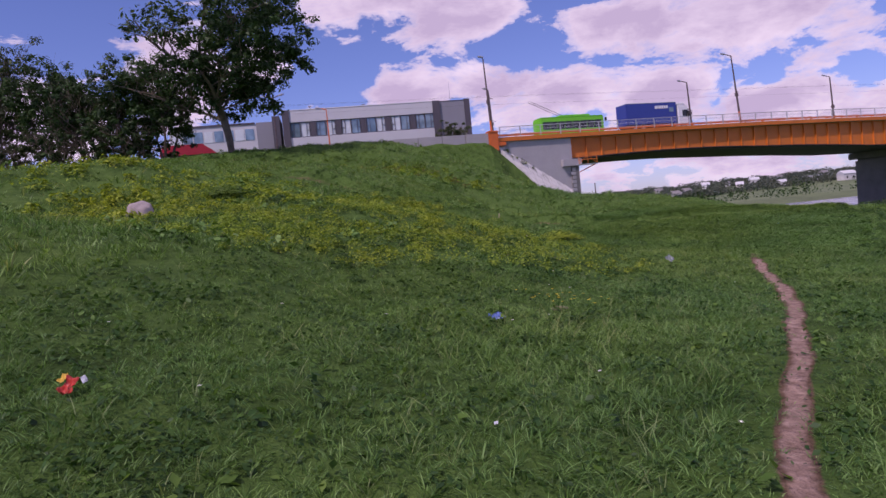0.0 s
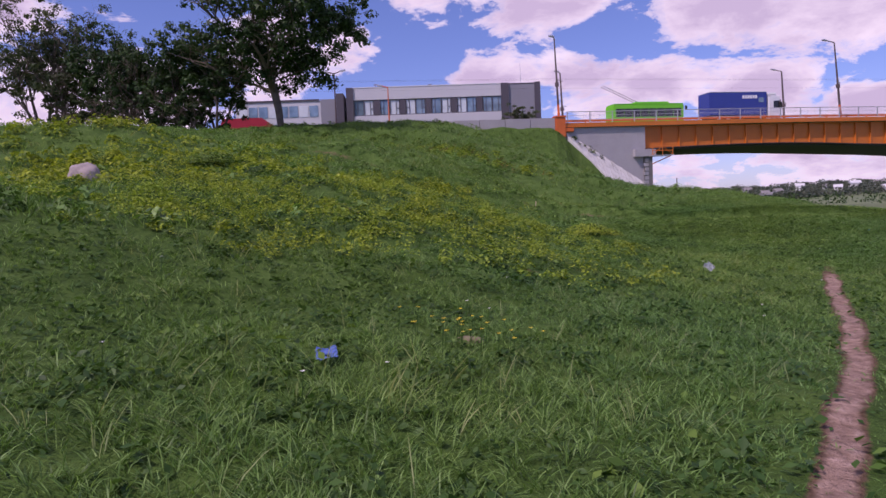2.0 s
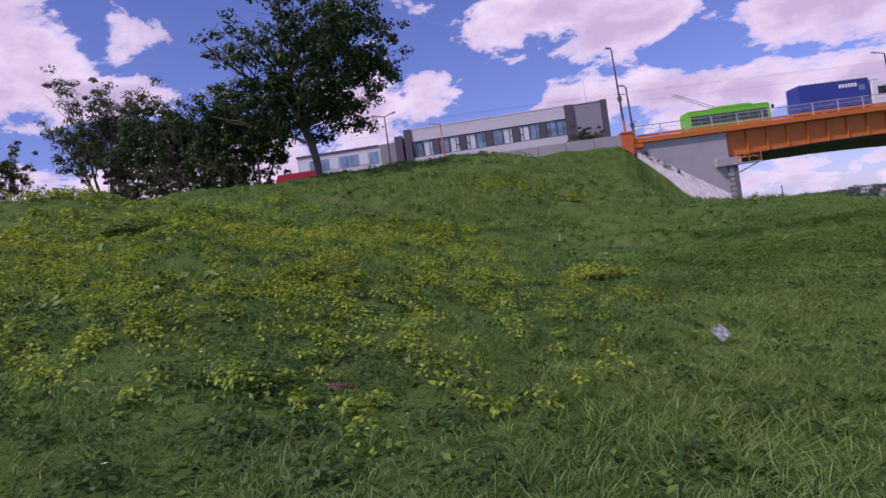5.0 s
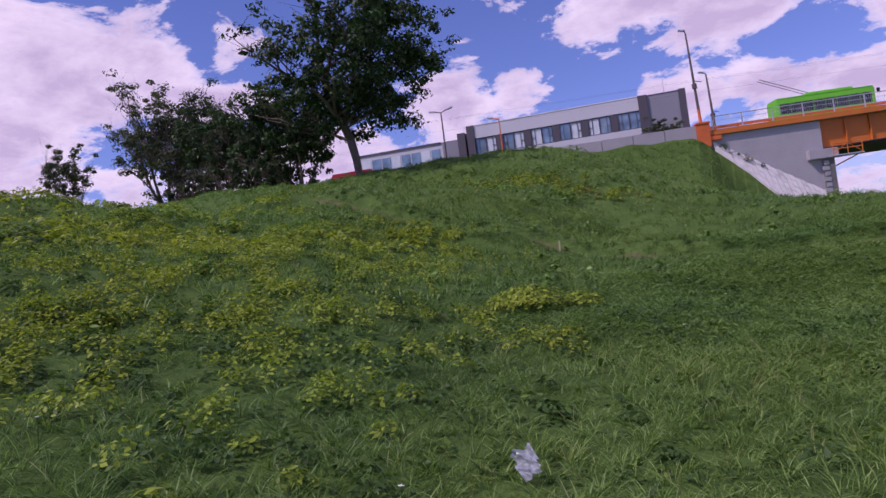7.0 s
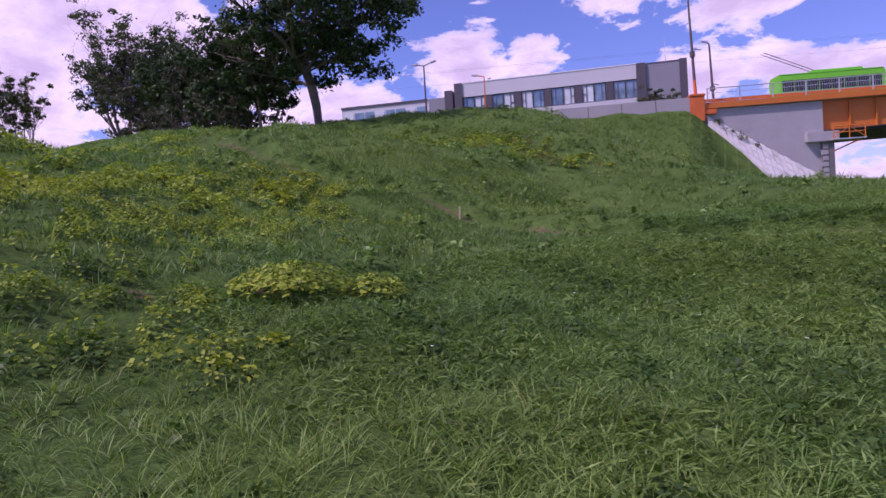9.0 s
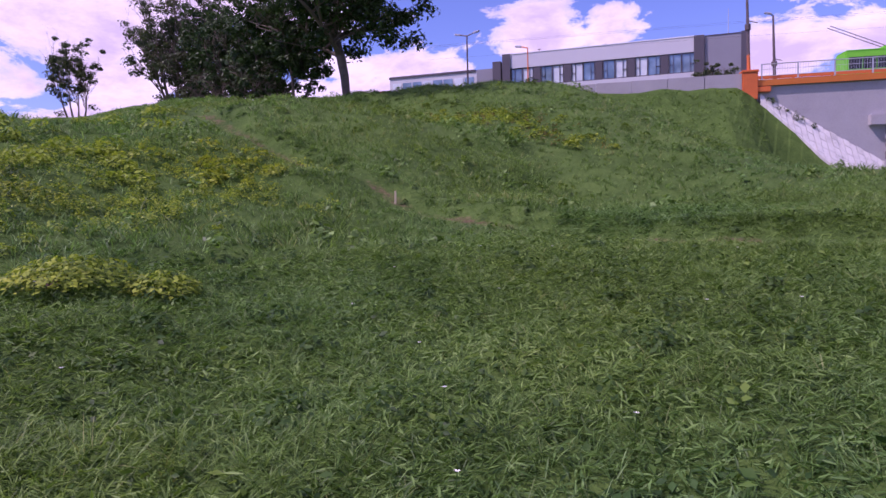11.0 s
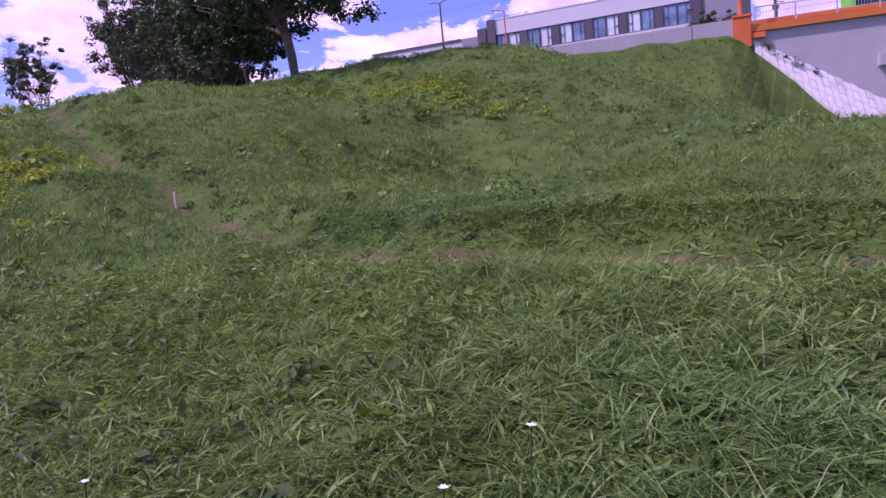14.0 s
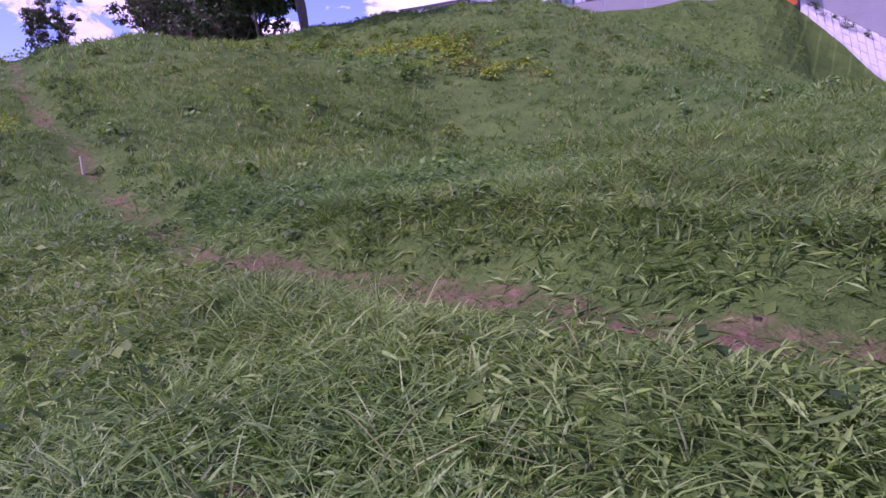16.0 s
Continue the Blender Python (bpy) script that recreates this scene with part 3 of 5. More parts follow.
lamp_post("bridge_lamp_post", "tall brown steel lamp post with a thick collar", B(37.5, 0.45, 9.1), 9.7, -0.09, 1, thick=0.14)
lamp_post("bridge_lamp_post", "slim brown steel lamp post on the bridge", B(69.0, DEEP - 0.4, 8.8), 9.2, -0.05, 1)
lamp_post("bridge_lamp_post", "slim brown steel lamp post on the bridge", B(86.0, 0.45, 8.0), 9.5, -0.05, 1)
for i, (y, z) in enumerate(((4.0, 15.2), (4.6, 15.2), (9.0, 15.0))):
    wire = thing("overhead_wire", "thin black overhead contact wire above the bridge", "wire", BRIDGE, group="overhead wires")
    strip("strand", SHADE_AND_WIRE, -30, 114, 6, lambda q, y=y, z=z: [(y + a, z - 0.006 * abs(q) + b) for a, b in ((0, -0.006), (0.006, 0), (0, 0.006), (-0.006, 0))], wire)

# road on the embankment, with its concrete parapet
approach = strip("road", ASPHALT, -70, -0.5, 5, lambda q: [(1.5, 8.2), (DEEP - 1, 8.2), (DEEP - 1, 9.08), (1.5, 9.08)], None)
approach.matrix_basis = BRIDGE
tagged(approach, "grey asphalt approach road on the embankment", "road", kind="structure")
parapet = thing("road_parapet", "long pale grey concrete parapet beside the road", "wall", BRIDGE)
q = -0.96
while q > -24.5:
    bm = bmesh.new()
    zz = 8.95 + 0.012 * q
    box(bm, q - 2.95, q, 0.0, 0.35, zz - 1.3, zz + 0.98, bevel=0.03)
    part("panel", bm, CONCRETE, parapet)
    q -= 3.0

# paved cone beside the wing wall
paving = thing("paved_slope", "pale concrete slabs paving the slope under the bridge", "paving", kind="structure")


def slab_edge(q):
    return max(0.0, min(0.45 + (q - 0.6) * 0.40, (7.3 - 0.63 * q) / 1.4))


for i in range(20):
    for j in range(6):
        q0, q1, d0, d1 = 0.45 + i * 0.5, 0.91 + i * 0.5, j * 0.48 - 0.05, j * 0.48 + 0.39
        corners = [(q, min(d, slab_edge(q))) for q, d in ((q0, d0), (q1, d0), (q1, d1), (q0, d1))]
        if corners[2][1] - corners[1][1] < 0.06 and corners[3][1] - corners[0][1] < 0.06:
            continue
        bm = bmesh.new()
        top, low = [], []
        for q, d in corners:
            p = BRIDGE @ Vector((q, 0.3 - d, 0))
            z = max(8.42 - 0.63 * q - 1.4 * d, 0.8) + 0.14 + 0.035 * math.sin(3 * i + 5 * j)
            top.append(bm.verts.new((p.x, p.y, z)))
            low.append(bm.verts.new((p.x, p.y, z - 0.5)))
        try:
            bm.faces.new(top)
            for k in range(4):
                bm.faces.new((top[k], low[k], low[(k + 1) % 4], top[(k + 1) % 4]))
        except ValueError:
            pass
        part("slab", bm, PALE_CONCRETE, paving)


# ---- vehicles ----
def wheel(parent, x, y, r):
    bm = bmesh.new()
    tube(bm, (x, y - 0.14, r), (x, y + 0.14, r), r, sides=20)
    w = part("wheel", bm, RUBBER, parent)
    bm = bmesh.new()
    tube(bm, (x, y - 0.17, r), (x, y + 0.1, r), r * 0.55, sides=16)
    part("rim", bm, RAIL, w)


def lorry(m):
    car = thing("lorry", "lorry with a blue tarpaulin box and a white cab", "lorry", m)
    bm = bmesh.new()
    box(bm, 0, 8.1, 0, 2.5, 1.05, 3.95, bevel=0.06)
    part("cargo_box", bm, BLUE_TARP, car)
    bm = bmesh.new()
    box(bm, -0.03, 8.13, -0.03, 2.53, 3.9, 4.0, bevel=0.02)
    part("roof_edge", bm, WHITE_PAINT, car)
    # lettering on the side, too small to read: bars
    bm = bmesh.new()
    for i in range(6):
        box(bm, 4.6 + i * 0.36, 4.88 + i * 0.36, -0.035, -0.004, 3.1, 3.5)
    part("lettering", bm, WHITE_PAINT, car, "small white lettering")
    bm = bmesh.new()
    box(bm, 6.9, 7.6, -0.035, -0.004, 2.6, 3.2)
    part("emblem", bm, GLASS, car, "pale blue emblem")
    bm = bmesh.new()
    vs = box(bm, 8.35, 10.3, 0.05, 2.45, 0.5, 3.5, bevel=0.12)
    for v in vs:
        if v.co.x > 10 and v.co.z > 1.8:
            v.co.x -= 0.25 * (v.co.z - 1.8) / 1.7
    cab = part("cab", bm, WHITE_PAINT, car)
    bm = bmesh.new()
    box(bm, 8.4, 9.7, 0.15, 2.35, 3.5, 3.85, bevel=0.12)
    part("roof_fairing", bm, WHITE_PAINT, cab)
    bm = bmesh.new()
    box(bm, 9.1, 9.95, 0.02, 0.06, 1.9, 2.8)
    part("side_window", bm, TINTED, cab)
    bm = bmesh.new()
    box(bm, 9.95, 10.28, 0.2, 2.3, 1.95, 2.95)
    part("windscreen", bm, TINTED, cab)
    bm = bmesh.new()
    box(bm, 9.9, 10.1, -0.25, -0.05, 1.9, 2.6, bevel=0.04)
    part("mirror", bm, RUBBER, cab)
    bm = bmesh.new()
    box(bm, 0.1, 9.6, 0.6, 1.9, 0.65, 1.04)
    part("chassis", bm, RUBBER, car)
    for x in (1.3, 2.6, 9.2):
        for y in (0.2, 2.3):
            wheel(car, x, y, 0.5)
    return car


def trolleybus(m):
    bus = thing("trolleybus", "lime green trolleybus with dark windows and trolley poles", "trolleybus", m)
    bm = bmesh.new()
    box(bm, 0, 12.0, 0, 2.5, 0.35, 3.0, bevel=0.12)
    part("body", bm, GREEN_PAINT, bus)
    bm = bmesh.new()
    box(bm, 0.1, 11.9, 0.08, 2.42, 2.98, 3.12, bevel=0.06)
    part("roof", bm, GREEN_PAINT, bus)
    bm = bmesh.new()
    box(bm, 4.0, 9.8, 0.5, 2.0, 3.1, 3.42, bevel=0.10)
    part("roof_box", bm, GREEN_PAINT, bus)
    for i in range(8):
        bm = bmesh.new()
        box(bm, 0.35 + i * 1.4, 1.68 + i * 1.4, -0.02, 0.03, 1.35, 2.45, bevel=0.015)
        part("window", bm, TINTED, bus)
    bm = bmesh.new()
    box(bm, 11.95, 12.03, 0.2, 2.3, 1.2, 2.7)
    part("windscreen", bm, TINTED, bus)
    bm = bmesh.new()
    box(bm, 0.2, 11.8, -0.015, 0.02, 0.4, 0.62)
    part("skirt", bm, RUBBER, bus)
    for k in (0.9, 1.6):
        bm = bmesh.new()
        tube(bm, (4.5, k, 3.45), (-1.2, k, 5.6), 0.035, sides=6)
        part("trolley_pole", bm, RUBBER, bus)
    for x in (2.4, 8.9):
        for y in (0.2, 2.3):
            wheel(bus, x, y, 0.48)
    bm = bmesh.new()
    box(bm, 12.0, 12.35, -0.3, -0.15, 2.2, 2.7, bevel=0.03)
    part("mirror", bm, RUBBER, bus)
    return bus


lorry(B(20.5, 2.6, 9.22))
trolleybus(B(8.6, 4.6, 9.25) @ Matrix.Diagonal((0.80, 1.0, 0.95, 1.0)))


# ---- the long office building ----
BUILD = Matrix.Translation((-22.2, 93.4, 0)) @ Matrix.Rotation(math.atan2(4.6, 22.7), 4, "Z")
LONG, ROOF = 23.1, 17.75
office = thing("office_building", "long two-storey office building in grey cladding with a band of windows", "building", BUILD)
bm = bmesh.new()
box(bm, 0.0, LONG, 0.35, 14.0, 7.0, ROOF - 0.25)
part("wall", bm, CLADDING, office)
bm = bmesh.new()
box(bm, 0.9, LONG - 1.0, 0.0, 0.36, 16.05, ROOF)
part("upper_band", bm, CLADDING, office, "smooth pale grey cladding band")
bm = bmesh.new()
box(bm, 0.9, LONG - 1.0, 0.0, 0.36, 12.0, 13.80)
part("lower_band", bm, CLADDING, office, "smooth pale grey cladding band")
bm = bmesh.new()
box(bm, 0.9, LONG - 1.0, 0.02, 0.36, 8.0, 9.6)
part("plinth", bm, CLADDING, office)
bm = bmesh.new()
box(bm, -0.1, LONG + 0.1, -0.05, 14.1, ROOF, ROOF + 0.10)
part("roof_edge", bm, WHITE_PAINT, office)
for x0, x1 in ((-1.6, -0.55), (-0.1, 0.9), (LONG - 1.0, LONG + 0.1)):
    bm = bmesh.new()
    box(bm, x0, x1, -0.18 if x0 > -1 else 0.8, 8.0, 7.0, ROOF + (0.06 if x0 > -1 else -0.5))
    part("pillar", bm, DARK_CLADDING, office, "dark grey clad pillar")


def window(parent, x0, x1, z0, z1, seed):
    """A window: glass, frame bars, a small opening light on one side."""
    rng = random.Random(seed)
    bm = bmesh.new()
    box(bm, x0, x1, 0.18, 0.22, z0, z1)
    pane = part("window", bm, BLIND if rng.random() < 0.45 else GLASS, parent)
    bm = bmesh.new()
    w = 0.06
    box(bm, x0, x0 + w, 0.08, 0.2, z0, z1)
    box(bm, x1 - w, x1, 0.08, 0.2, z0, z1)
    box(bm, x0 + w, x1 - w, 0.08, 0.2, z0, z0 + w)
    box(bm, x0 + w, x1 - w, 0.08, 0.2, z1 - w, z1)
    xm = x0 + (x1 - x0) * (0.66 if seed % 2 else 0.34)
    box(bm, xm - w / 2, xm + w / 2, 0.09, 0.2, z0 + w, z1 - w)
    zm = z0 + (z1 - z0) * 0.45
    box(bm, xm if seed % 2 else x0, x1 if seed % 2 else xm, 0.09, 0.2, zm - w / 2, zm + w / 2)
    part("window_frame", bm, DARK_CLADDING, pane)


for row, (z0, z1) in enumerate(((13.84, 16.0), (9.65, 11.9))):
    x = 1.0
    for i in range(6):
        window(office, x, x + 1.33, z0, z1, 20 * row + 2 * i)
        window(office, x + 1.38, x + 2.71, z0, z1, 20 * row + 2 * i + 1)
        if i < 5:
            bm = bmesh.new()
            box(bm, x + 2.76, x + 3.62, 0.05, 0.3, z0 - 0.02, z1 + 0.02)
            part("panel", bm, DARK_CLADDING, office, "dark brown panel between windows")
        x += 3.69
for x, h in ((4.0, 0.9), (12.0, 0.7), (18.0, 0.4)):
    bm = bmesh.new()
    tube(bm, (x, 3, ROOF + 0.1), (x, 3, ROOF + 0.1 + h), 0.05)
    tube(bm, (x - 0.25, 3, ROOF + 0.05 + h), (x + 0.25, 3, ROOF + 0.1 + h), 0.05)
    part("roof_aerial", bm, POLE, office)
wing = thing("office_wing", "windowless grey clad wing of the office building", "building", BUILD)
bm = bmesh.new()
box(bm, LONG + 0.15, LONG + 4.6, 0.1, 13.0, 7.0, ROOF - 0.12)
part("wall", bm, MID_CLADDING, wing)
bm = bmesh.new()
box(bm, LONG + 3.9, LONG + 4.75, -0.02, 13.2, 7.0, ROOF + 0.1)
part("pillar", bm, DARK_CLADDING, wing)
bm = bmesh.new()
box(bm, LONG + 0.15, LONG + 3.88, 0.05, 13.1, ROOF - 0.1, ROOF)
part("roof_edge", bm, DARK_CLADDING, wing)
bm = bmesh.new()
tube(bm, (LONG + 3.0, 6, ROOF), (LONG + 3.0, 6, ROOF + 4.2), 0.05, 0.02)
part("mast", bm, RAIL, wing, "thin steel mast")

low_block = thing("low_office_block", "low pale grey building with a row of windows", "building", BUILD @ pose(-16.2, 2.0, 1.95))
bm = bmesh.new()
box(bm, 0, 14.5, 0, 9, 4, 14.55)
part("wall", bm, CLADDING, low_block)
bm = bmesh.new()
box(bm, 12.2, 14.6, -0.05, 9.05, 4, 14.75)
part("side_wall", bm, MID_CLADDING, low_block)
bm = bmesh.new()
box(bm, -0.1, 12.0, -0.12, 9, 14.55, 14.8)
part("roof_edge", bm, DARK_CLADDING, low_block)
for i in range(8):
    bm = bmesh.new()
    box(bm, 0.4 + i * 1.45, 1.65 + i * 1.45, -0.06, 0.02, 12.3, 13.9)
    part("window", bm, GLASS if i % 3 else BLIND, low_block)
kiosk = thing("red_kiosk", "low red roofed kiosk with white window frames", "kiosk", BUILD @ pose(-16.5, -16.0, 0.7))
bm = bmesh.new()
box(bm, 3.2, 9.0, 0, 5, 6, 9.7)
part("wall", bm, MID_CLADDING, kiosk)
bm = bmesh.new()
vs = box(bm, 2.8, 9.4, -0.5, 5.5, 9.7, 10.9)
for v in vs:
    if v.co.z > 10.5:
        v.co.x += 0.5 if v.co.x < 5 else -1.6
part("roof", bm, RED_PAINT, kiosk)
for i in range(3):
    bm = bmesh.new()
    box(bm, 3.5 + i * 1.85, 4.9 + i * 1.85, -0.06, 0.02, 8.3, 9.5)
    part("window", bm, WHITE_PAINT if i % 2 else GLASS, kiosk)


# ---- trees ----
def blades_mesh(name, base, direction, side, length, width, mat, bend=0.35, simple=False):
    """Many grass blades or leaves: each narrow, tapered and arching over."""
    k = len(base)
    flat = direction * (1, 1, 0)
    flat /= np.linalg.norm(flat, axis=1)[:, None] + 1e-9
    up = np.array((0, 0, 1.0))
    rows = []
    for t, w in (((0.0, 0.9), (0.5, 1.0)) if simple else ((0.0, 0.8), (0.36, 1.0), (0.72, 0.75))):
        p = base + direction * (length * t)[:, None] + (flat * 0.75 - up * 0.55) * (length * bend * t * t)[:, None]
        rows += [p - side * (width * w / 2)[:, None], p + side * (width * w / 2)[:, None]]
    rows.append(base + direction * length[:, None] + (flat * 0.75 - up * 0.55) * (length * bend)[:, None])
    verts = np.stack(rows, 1).reshape(-1, 3)
    o = np.arange(k)[:, None] * len(rows)
    tris = np.concatenate([o + np.array([c]) for c in (((0, 1, 3), (0, 3, 2), (2, 3, 4)) if simple else ((0, 1, 3), (0, 3, 2), (2, 3, 5), (2, 5, 4), (4, 5, 6)))], 1).reshape(-1, 3)
    return fast_mesh(name, verts, tris, [mat])


def leaves_mesh(name, centre, normal, size, mat, rng, ratio=0.55):
    """Pointed leaves: four-cornered, folded a little along the middle."""
    k = len(centre)
    a = rng.normal(size=(k, 3))
    a -= normal * (a * normal).sum(1)[:, None]
    a /= np.linalg.norm(a, axis=1)[:, None] + 1e-9
    b = np.cross(normal, a)
    s = size[:, None]
    verts = np.stack([centre - a * s * 0.5, centre + b * s * ratio * 0.5 + normal * s * 0.06, centre + a * s * 0.5, centre - b * s * ratio * 0.5 + normal * s * 0.06], 1).reshape(-1, 3)
    o = np.arange(k)[:, None] * 4
    tris = np.concatenate([o + np.array([[0, 1, 2]]), o + np.array([[0, 2, 3]])], 1).reshape(-1, 3)
    return fast_mesh(name, verts, tris, [mat])


class Sticks:
    """Tapered round sticks gathered into one mesh."""

    def __init__(self):
        self.verts, self.faces = [], []

    def add(self, a, b, r0, r1, sides):
        turn = (b - a).to_track_quat("Z", "Y")
        o = len(self.verts)
        for p, r in ((a, r0), (b, r1)):
            for i in range(sides):
                self.verts.append(p + turn @ Vector((r * math.cos(2 * math.pi * i / sides), r * math.sin(2 * math.pi * i / sides), 0)))
        for i in range(sides):
            j = (i + 1) % sides
            self.faces.append((o + i, o + j, o + sides + j, o + sides + i))

    def link(self, name, mat, parent):
        mesh = fast_mesh(name, np.array([tuple(v) for v in self.verts]), np.array(self.faces), [mat])
        mesh.polygons.foreach_set("use_smooth", np.ones(len(self.faces), dtype=bool))
        ob = new(name, mesh)
        ob.parent = parent
        return ob


def tree(name, label, x, y, height, spread, leaf, leaves, leaf_size, stems=1, seed=1, bare=0.2, open_=0.5, lean=(0, 0), narrow=1.0, fill=0.5, shift=0.0, clump=0.95):
    """A broad-leaved tree: stems that fork into limbs and twigs, with leaf clumps along the twigs."""
    rng = random.Random(seed)
    nrg = np.random.default_rng(seed)
    z0 = ground_z(x, y) - 0.15
    root = thing(name, label, "tree", Matrix.Translation((x, y, z0)))
    trunk, limbs = Sticks(), Sticks()
    ends = []

    def grow(at, way, length, radius, depth):
        steps = 6 if depth == 0 and stems == 1 else 4 if depth < 2 else 3
        p = Vector(at)
        for i in range(steps):
            way = (way + Vector((rng.uniform(-1, 1), rng.uniform(-1, 1), rng.uniform(-0.2, 0.5))) * (0.06 if depth == 0 and stems == 1 else 0.16)).normalized()
            nxt = p + way * length / steps
            r1 = radius * (1 - 0.5 * (i + 1) / steps)
            (trunk if depth == 0 else limbs).add(p, nxt + way * 0.02, radius * (1 - 0.5 * i / steps), r1, 9 if depth == 0 else 6 if depth == 1 else 4)
            p = nxt
            if depth >= 1:
                ends.append((p.copy(), 0.35 + 0.25 * depth))
            if depth < 3 and (i > 0 or depth > 0):
                for k in range(2 if depth < 2 else 2):
                    turn = rng.uniform(0, 2 * math.pi)
                    out = Vector((math.cos(turn), math.sin(turn), rng.uniform(0.1, 0.9) * narrow)).normalized()
                    grow(p, (way * 0.5 + out).normalized(), length * rng.uniform(0.42, 0.62), r1 * 0.62, depth + 1)
        ends.append((p.copy(), 1.0))

    for s in range(stems):
        turn = 2 * math.pi * s / max(1, stems) + 0.7
        out = Vector((math.cos(turn) * 0.42 * (stems > 1) + lean[0], math.sin(turn) * 0.42 * (stems > 1) + lean[1], 1)).normalized()
        grow(Vector((math.cos(turn), math.sin(turn), 0)) * 0.22 * (stems > 1), out, height * rng.uniform(0.62, 0.74), height * 0.016 * (1.2 if stems == 1 else 1.0), 0)
    pts = np.array([p for p, _ in ends])
    # fit the limbs and twigs to the tree's height and spread
    low = bare * height
    wide = np.percentile(np.hypot(pts[:, 0], pts[:, 1]), 90)
    top = np.percentile(pts[:, 2], 98)
    stretch = np.array((spread / wide, spread / wide, height / top))
    for sticks in (trunk, limbs):
        sticks.verts = [Vector((v.x * (1 + (stretch[0] - 1) * min(1, max(0, v.z) / (0.3 * top))), v.y * (1 + (stretch[1] - 1) * min(1, max(0, v.z) / (0.3 * top))), v.z * stretch[2])) for v in sticks.verts]
    trunk.link("trunk", BARK, root)
    limbs.link("branch_work", BARK, root)
    pts = pts * stretch
    pts = pts[pts[:, 2] > low]
    # leaf clumps fill the crown out, with gaps between them
    puffs = nrg.normal(size=(int(40 + spread * 10), 3))
    puffs /= np.linalg.norm(puffs, axis=1)[:, None]
    puffs *= (nrg.uniform(0.35, 1.0, len(puffs)) ** 0.5)[:, None]
    puffs = puffs * (spread, spread, (height - low) * 0.5) + (0, 0, low + (height - low) * 0.5)
    puffs[:, :2] *= (1.0 - 0.22 * np.clip((puffs[:, 2] - low) / (height - low) - 0.55, 0, 1) * 2)[:, None]
    both = np.concatenate([pts, np.repeat(puffs, max(1, int(len(pts) * fill / len(puffs))), 0)])
    # leaves gather in clumps that face outward and upward
    count = max(60, leaves // 34)
    heart = both[nrg.integers(0, len(both), count)] + (shift, 0, 0) + nrg.normal(size=(count, 3)) * 0.35 * open_ * height / 14
    of = nrg.integers(0, count, leaves)
    away = nrg.normal(size=(leaves, 3))
    away /= np.linalg.norm(away, axis=1)[:, None]
    reach = (nrg.uniform(0.15, 1.0, leaves) ** 0.5)[:, None] * (nrg.uniform(0.55, 1.25, count) * clump * height / 14)[of][:, None]
    normal = away + nrg.normal(size=(leaves, 3)) * 0.45 + (0, 0, 0.55)
    normal /= np.linalg.norm(normal, axis=1)[:, None]
    mesh = leaves_mesh("crown", heart[of] + away * reach * (1, 1, 0.62), normal, leaf_size * nrg.uniform(0.6, 1.3, leaves), leaf, nrg)
    new("crown", mesh).parent = root
    return root


tree("broadleaf_tree", "large dark green broadleaf tree with a wide leafy crown", -17.6, 56.6, 14.8, 7.4, TREE_LEAF, 25000, 0.36, stems=1, seed=4, bare=0.19, open_=0.5, fill=0.6, shift=1.0, clump=0.85)
for i, (x, y, h, w) in enumerate(((-37.5, 63.0, 10.6, 4.0), (-33.0, 61.6, 9.6, 4.0), (-28.6, 60.0, 9.8, 3.8), (-24.6, 58.8, 9.2, 3.4))):
    tree("broadleaf_tree", "dense dark bushy tree standing on the crest", x, y, h, w, TREE_LEAF, 9500, 0.34, stems=3, seed=8 + i, bare=0.0, open_=0.75, narrow=1.4, fill=0.75)
tree("willow_tree", "airy olive green tree with fanned upright branches", -46.2, 64.4, 13.8, 4.6, WILLOW_LEAF, 13000, 0.32, stems=5, seed=12, bare=0.05, open_=0.5, narrow=2.2, fill=0.4, clump=0.75)
tree("shrub", "low dense dark shrub on the crest", -42.2, 62.6, 7.6, 3.0, WILLOW_LEAF, 4200, 0.32, stems=4, seed=15, bare=0.0, open_=0.9, fill=0.9)
for i, (x, y, h) in enumerate(((-39.6, 60.6, 5.0), (-35.0, 59.6, 5.0), (-30.6, 58.8, 4.8), (-26.4, 57.6, 4.4))):
    tree("shrub", "low dense dark shrub on the crest", x, y, h, 2.5, TREE_LEAF if i else WILLOW_LEAF, 2400, 0.32, stems=4, seed=40 + i, bare=0.0, open_=1.2, fill=1.2)
tree("young_tree", "small thin young tree standing alone on the crest", -49.6, 55.3, 8.8, 2.3, WILLOW_LEAF, 3600, 0.30, stems=4, seed=21, bare=0.0, open_=0.55, narrow=2.4, fill=0.25, clump=0.8)
tree("shrub", "rounded green shrub in front of the building", 2.4, 94.0, 5.4, 2.1, WILLOW_LEAF, 5000, 0.26, stems=4, seed=31, bare=0.0, open_=1.2)
tree("shrub", "rounded dark shrub beside the building", 6.0, 94.5, 5.0, 1.6, TREE_LEAF, 3500, 0.26, stems=4, seed=33, bare=0.0, open_=1.2)

lamp_post("street_lamp", "tall street lamp on an orange foot behind the crest", pose(-19.5, 79.0, 7.0), 9.8, 0.0, 2, colour=POLE, thick=0.13, arm_len=0.9, collar=False)
lamp_post("street_lamp", "short orange street lamp beside the road", pose(-13.2, 80.0, 7.5), 7.4, 0.0, 1, colour=ORANGE_POST, thick=0.10, arm_len=0.8, collar=False)


# ---- the meadow: grass, weeds, flowers and litter ----
rng = np.random.default_rng(7)
WALK_LINE = [(2.3, -1.9), (8.1, 9.4), (11.8, 17.3), (15.0, 21.3), (15.8, 25.7), (16.2, 29.0)]


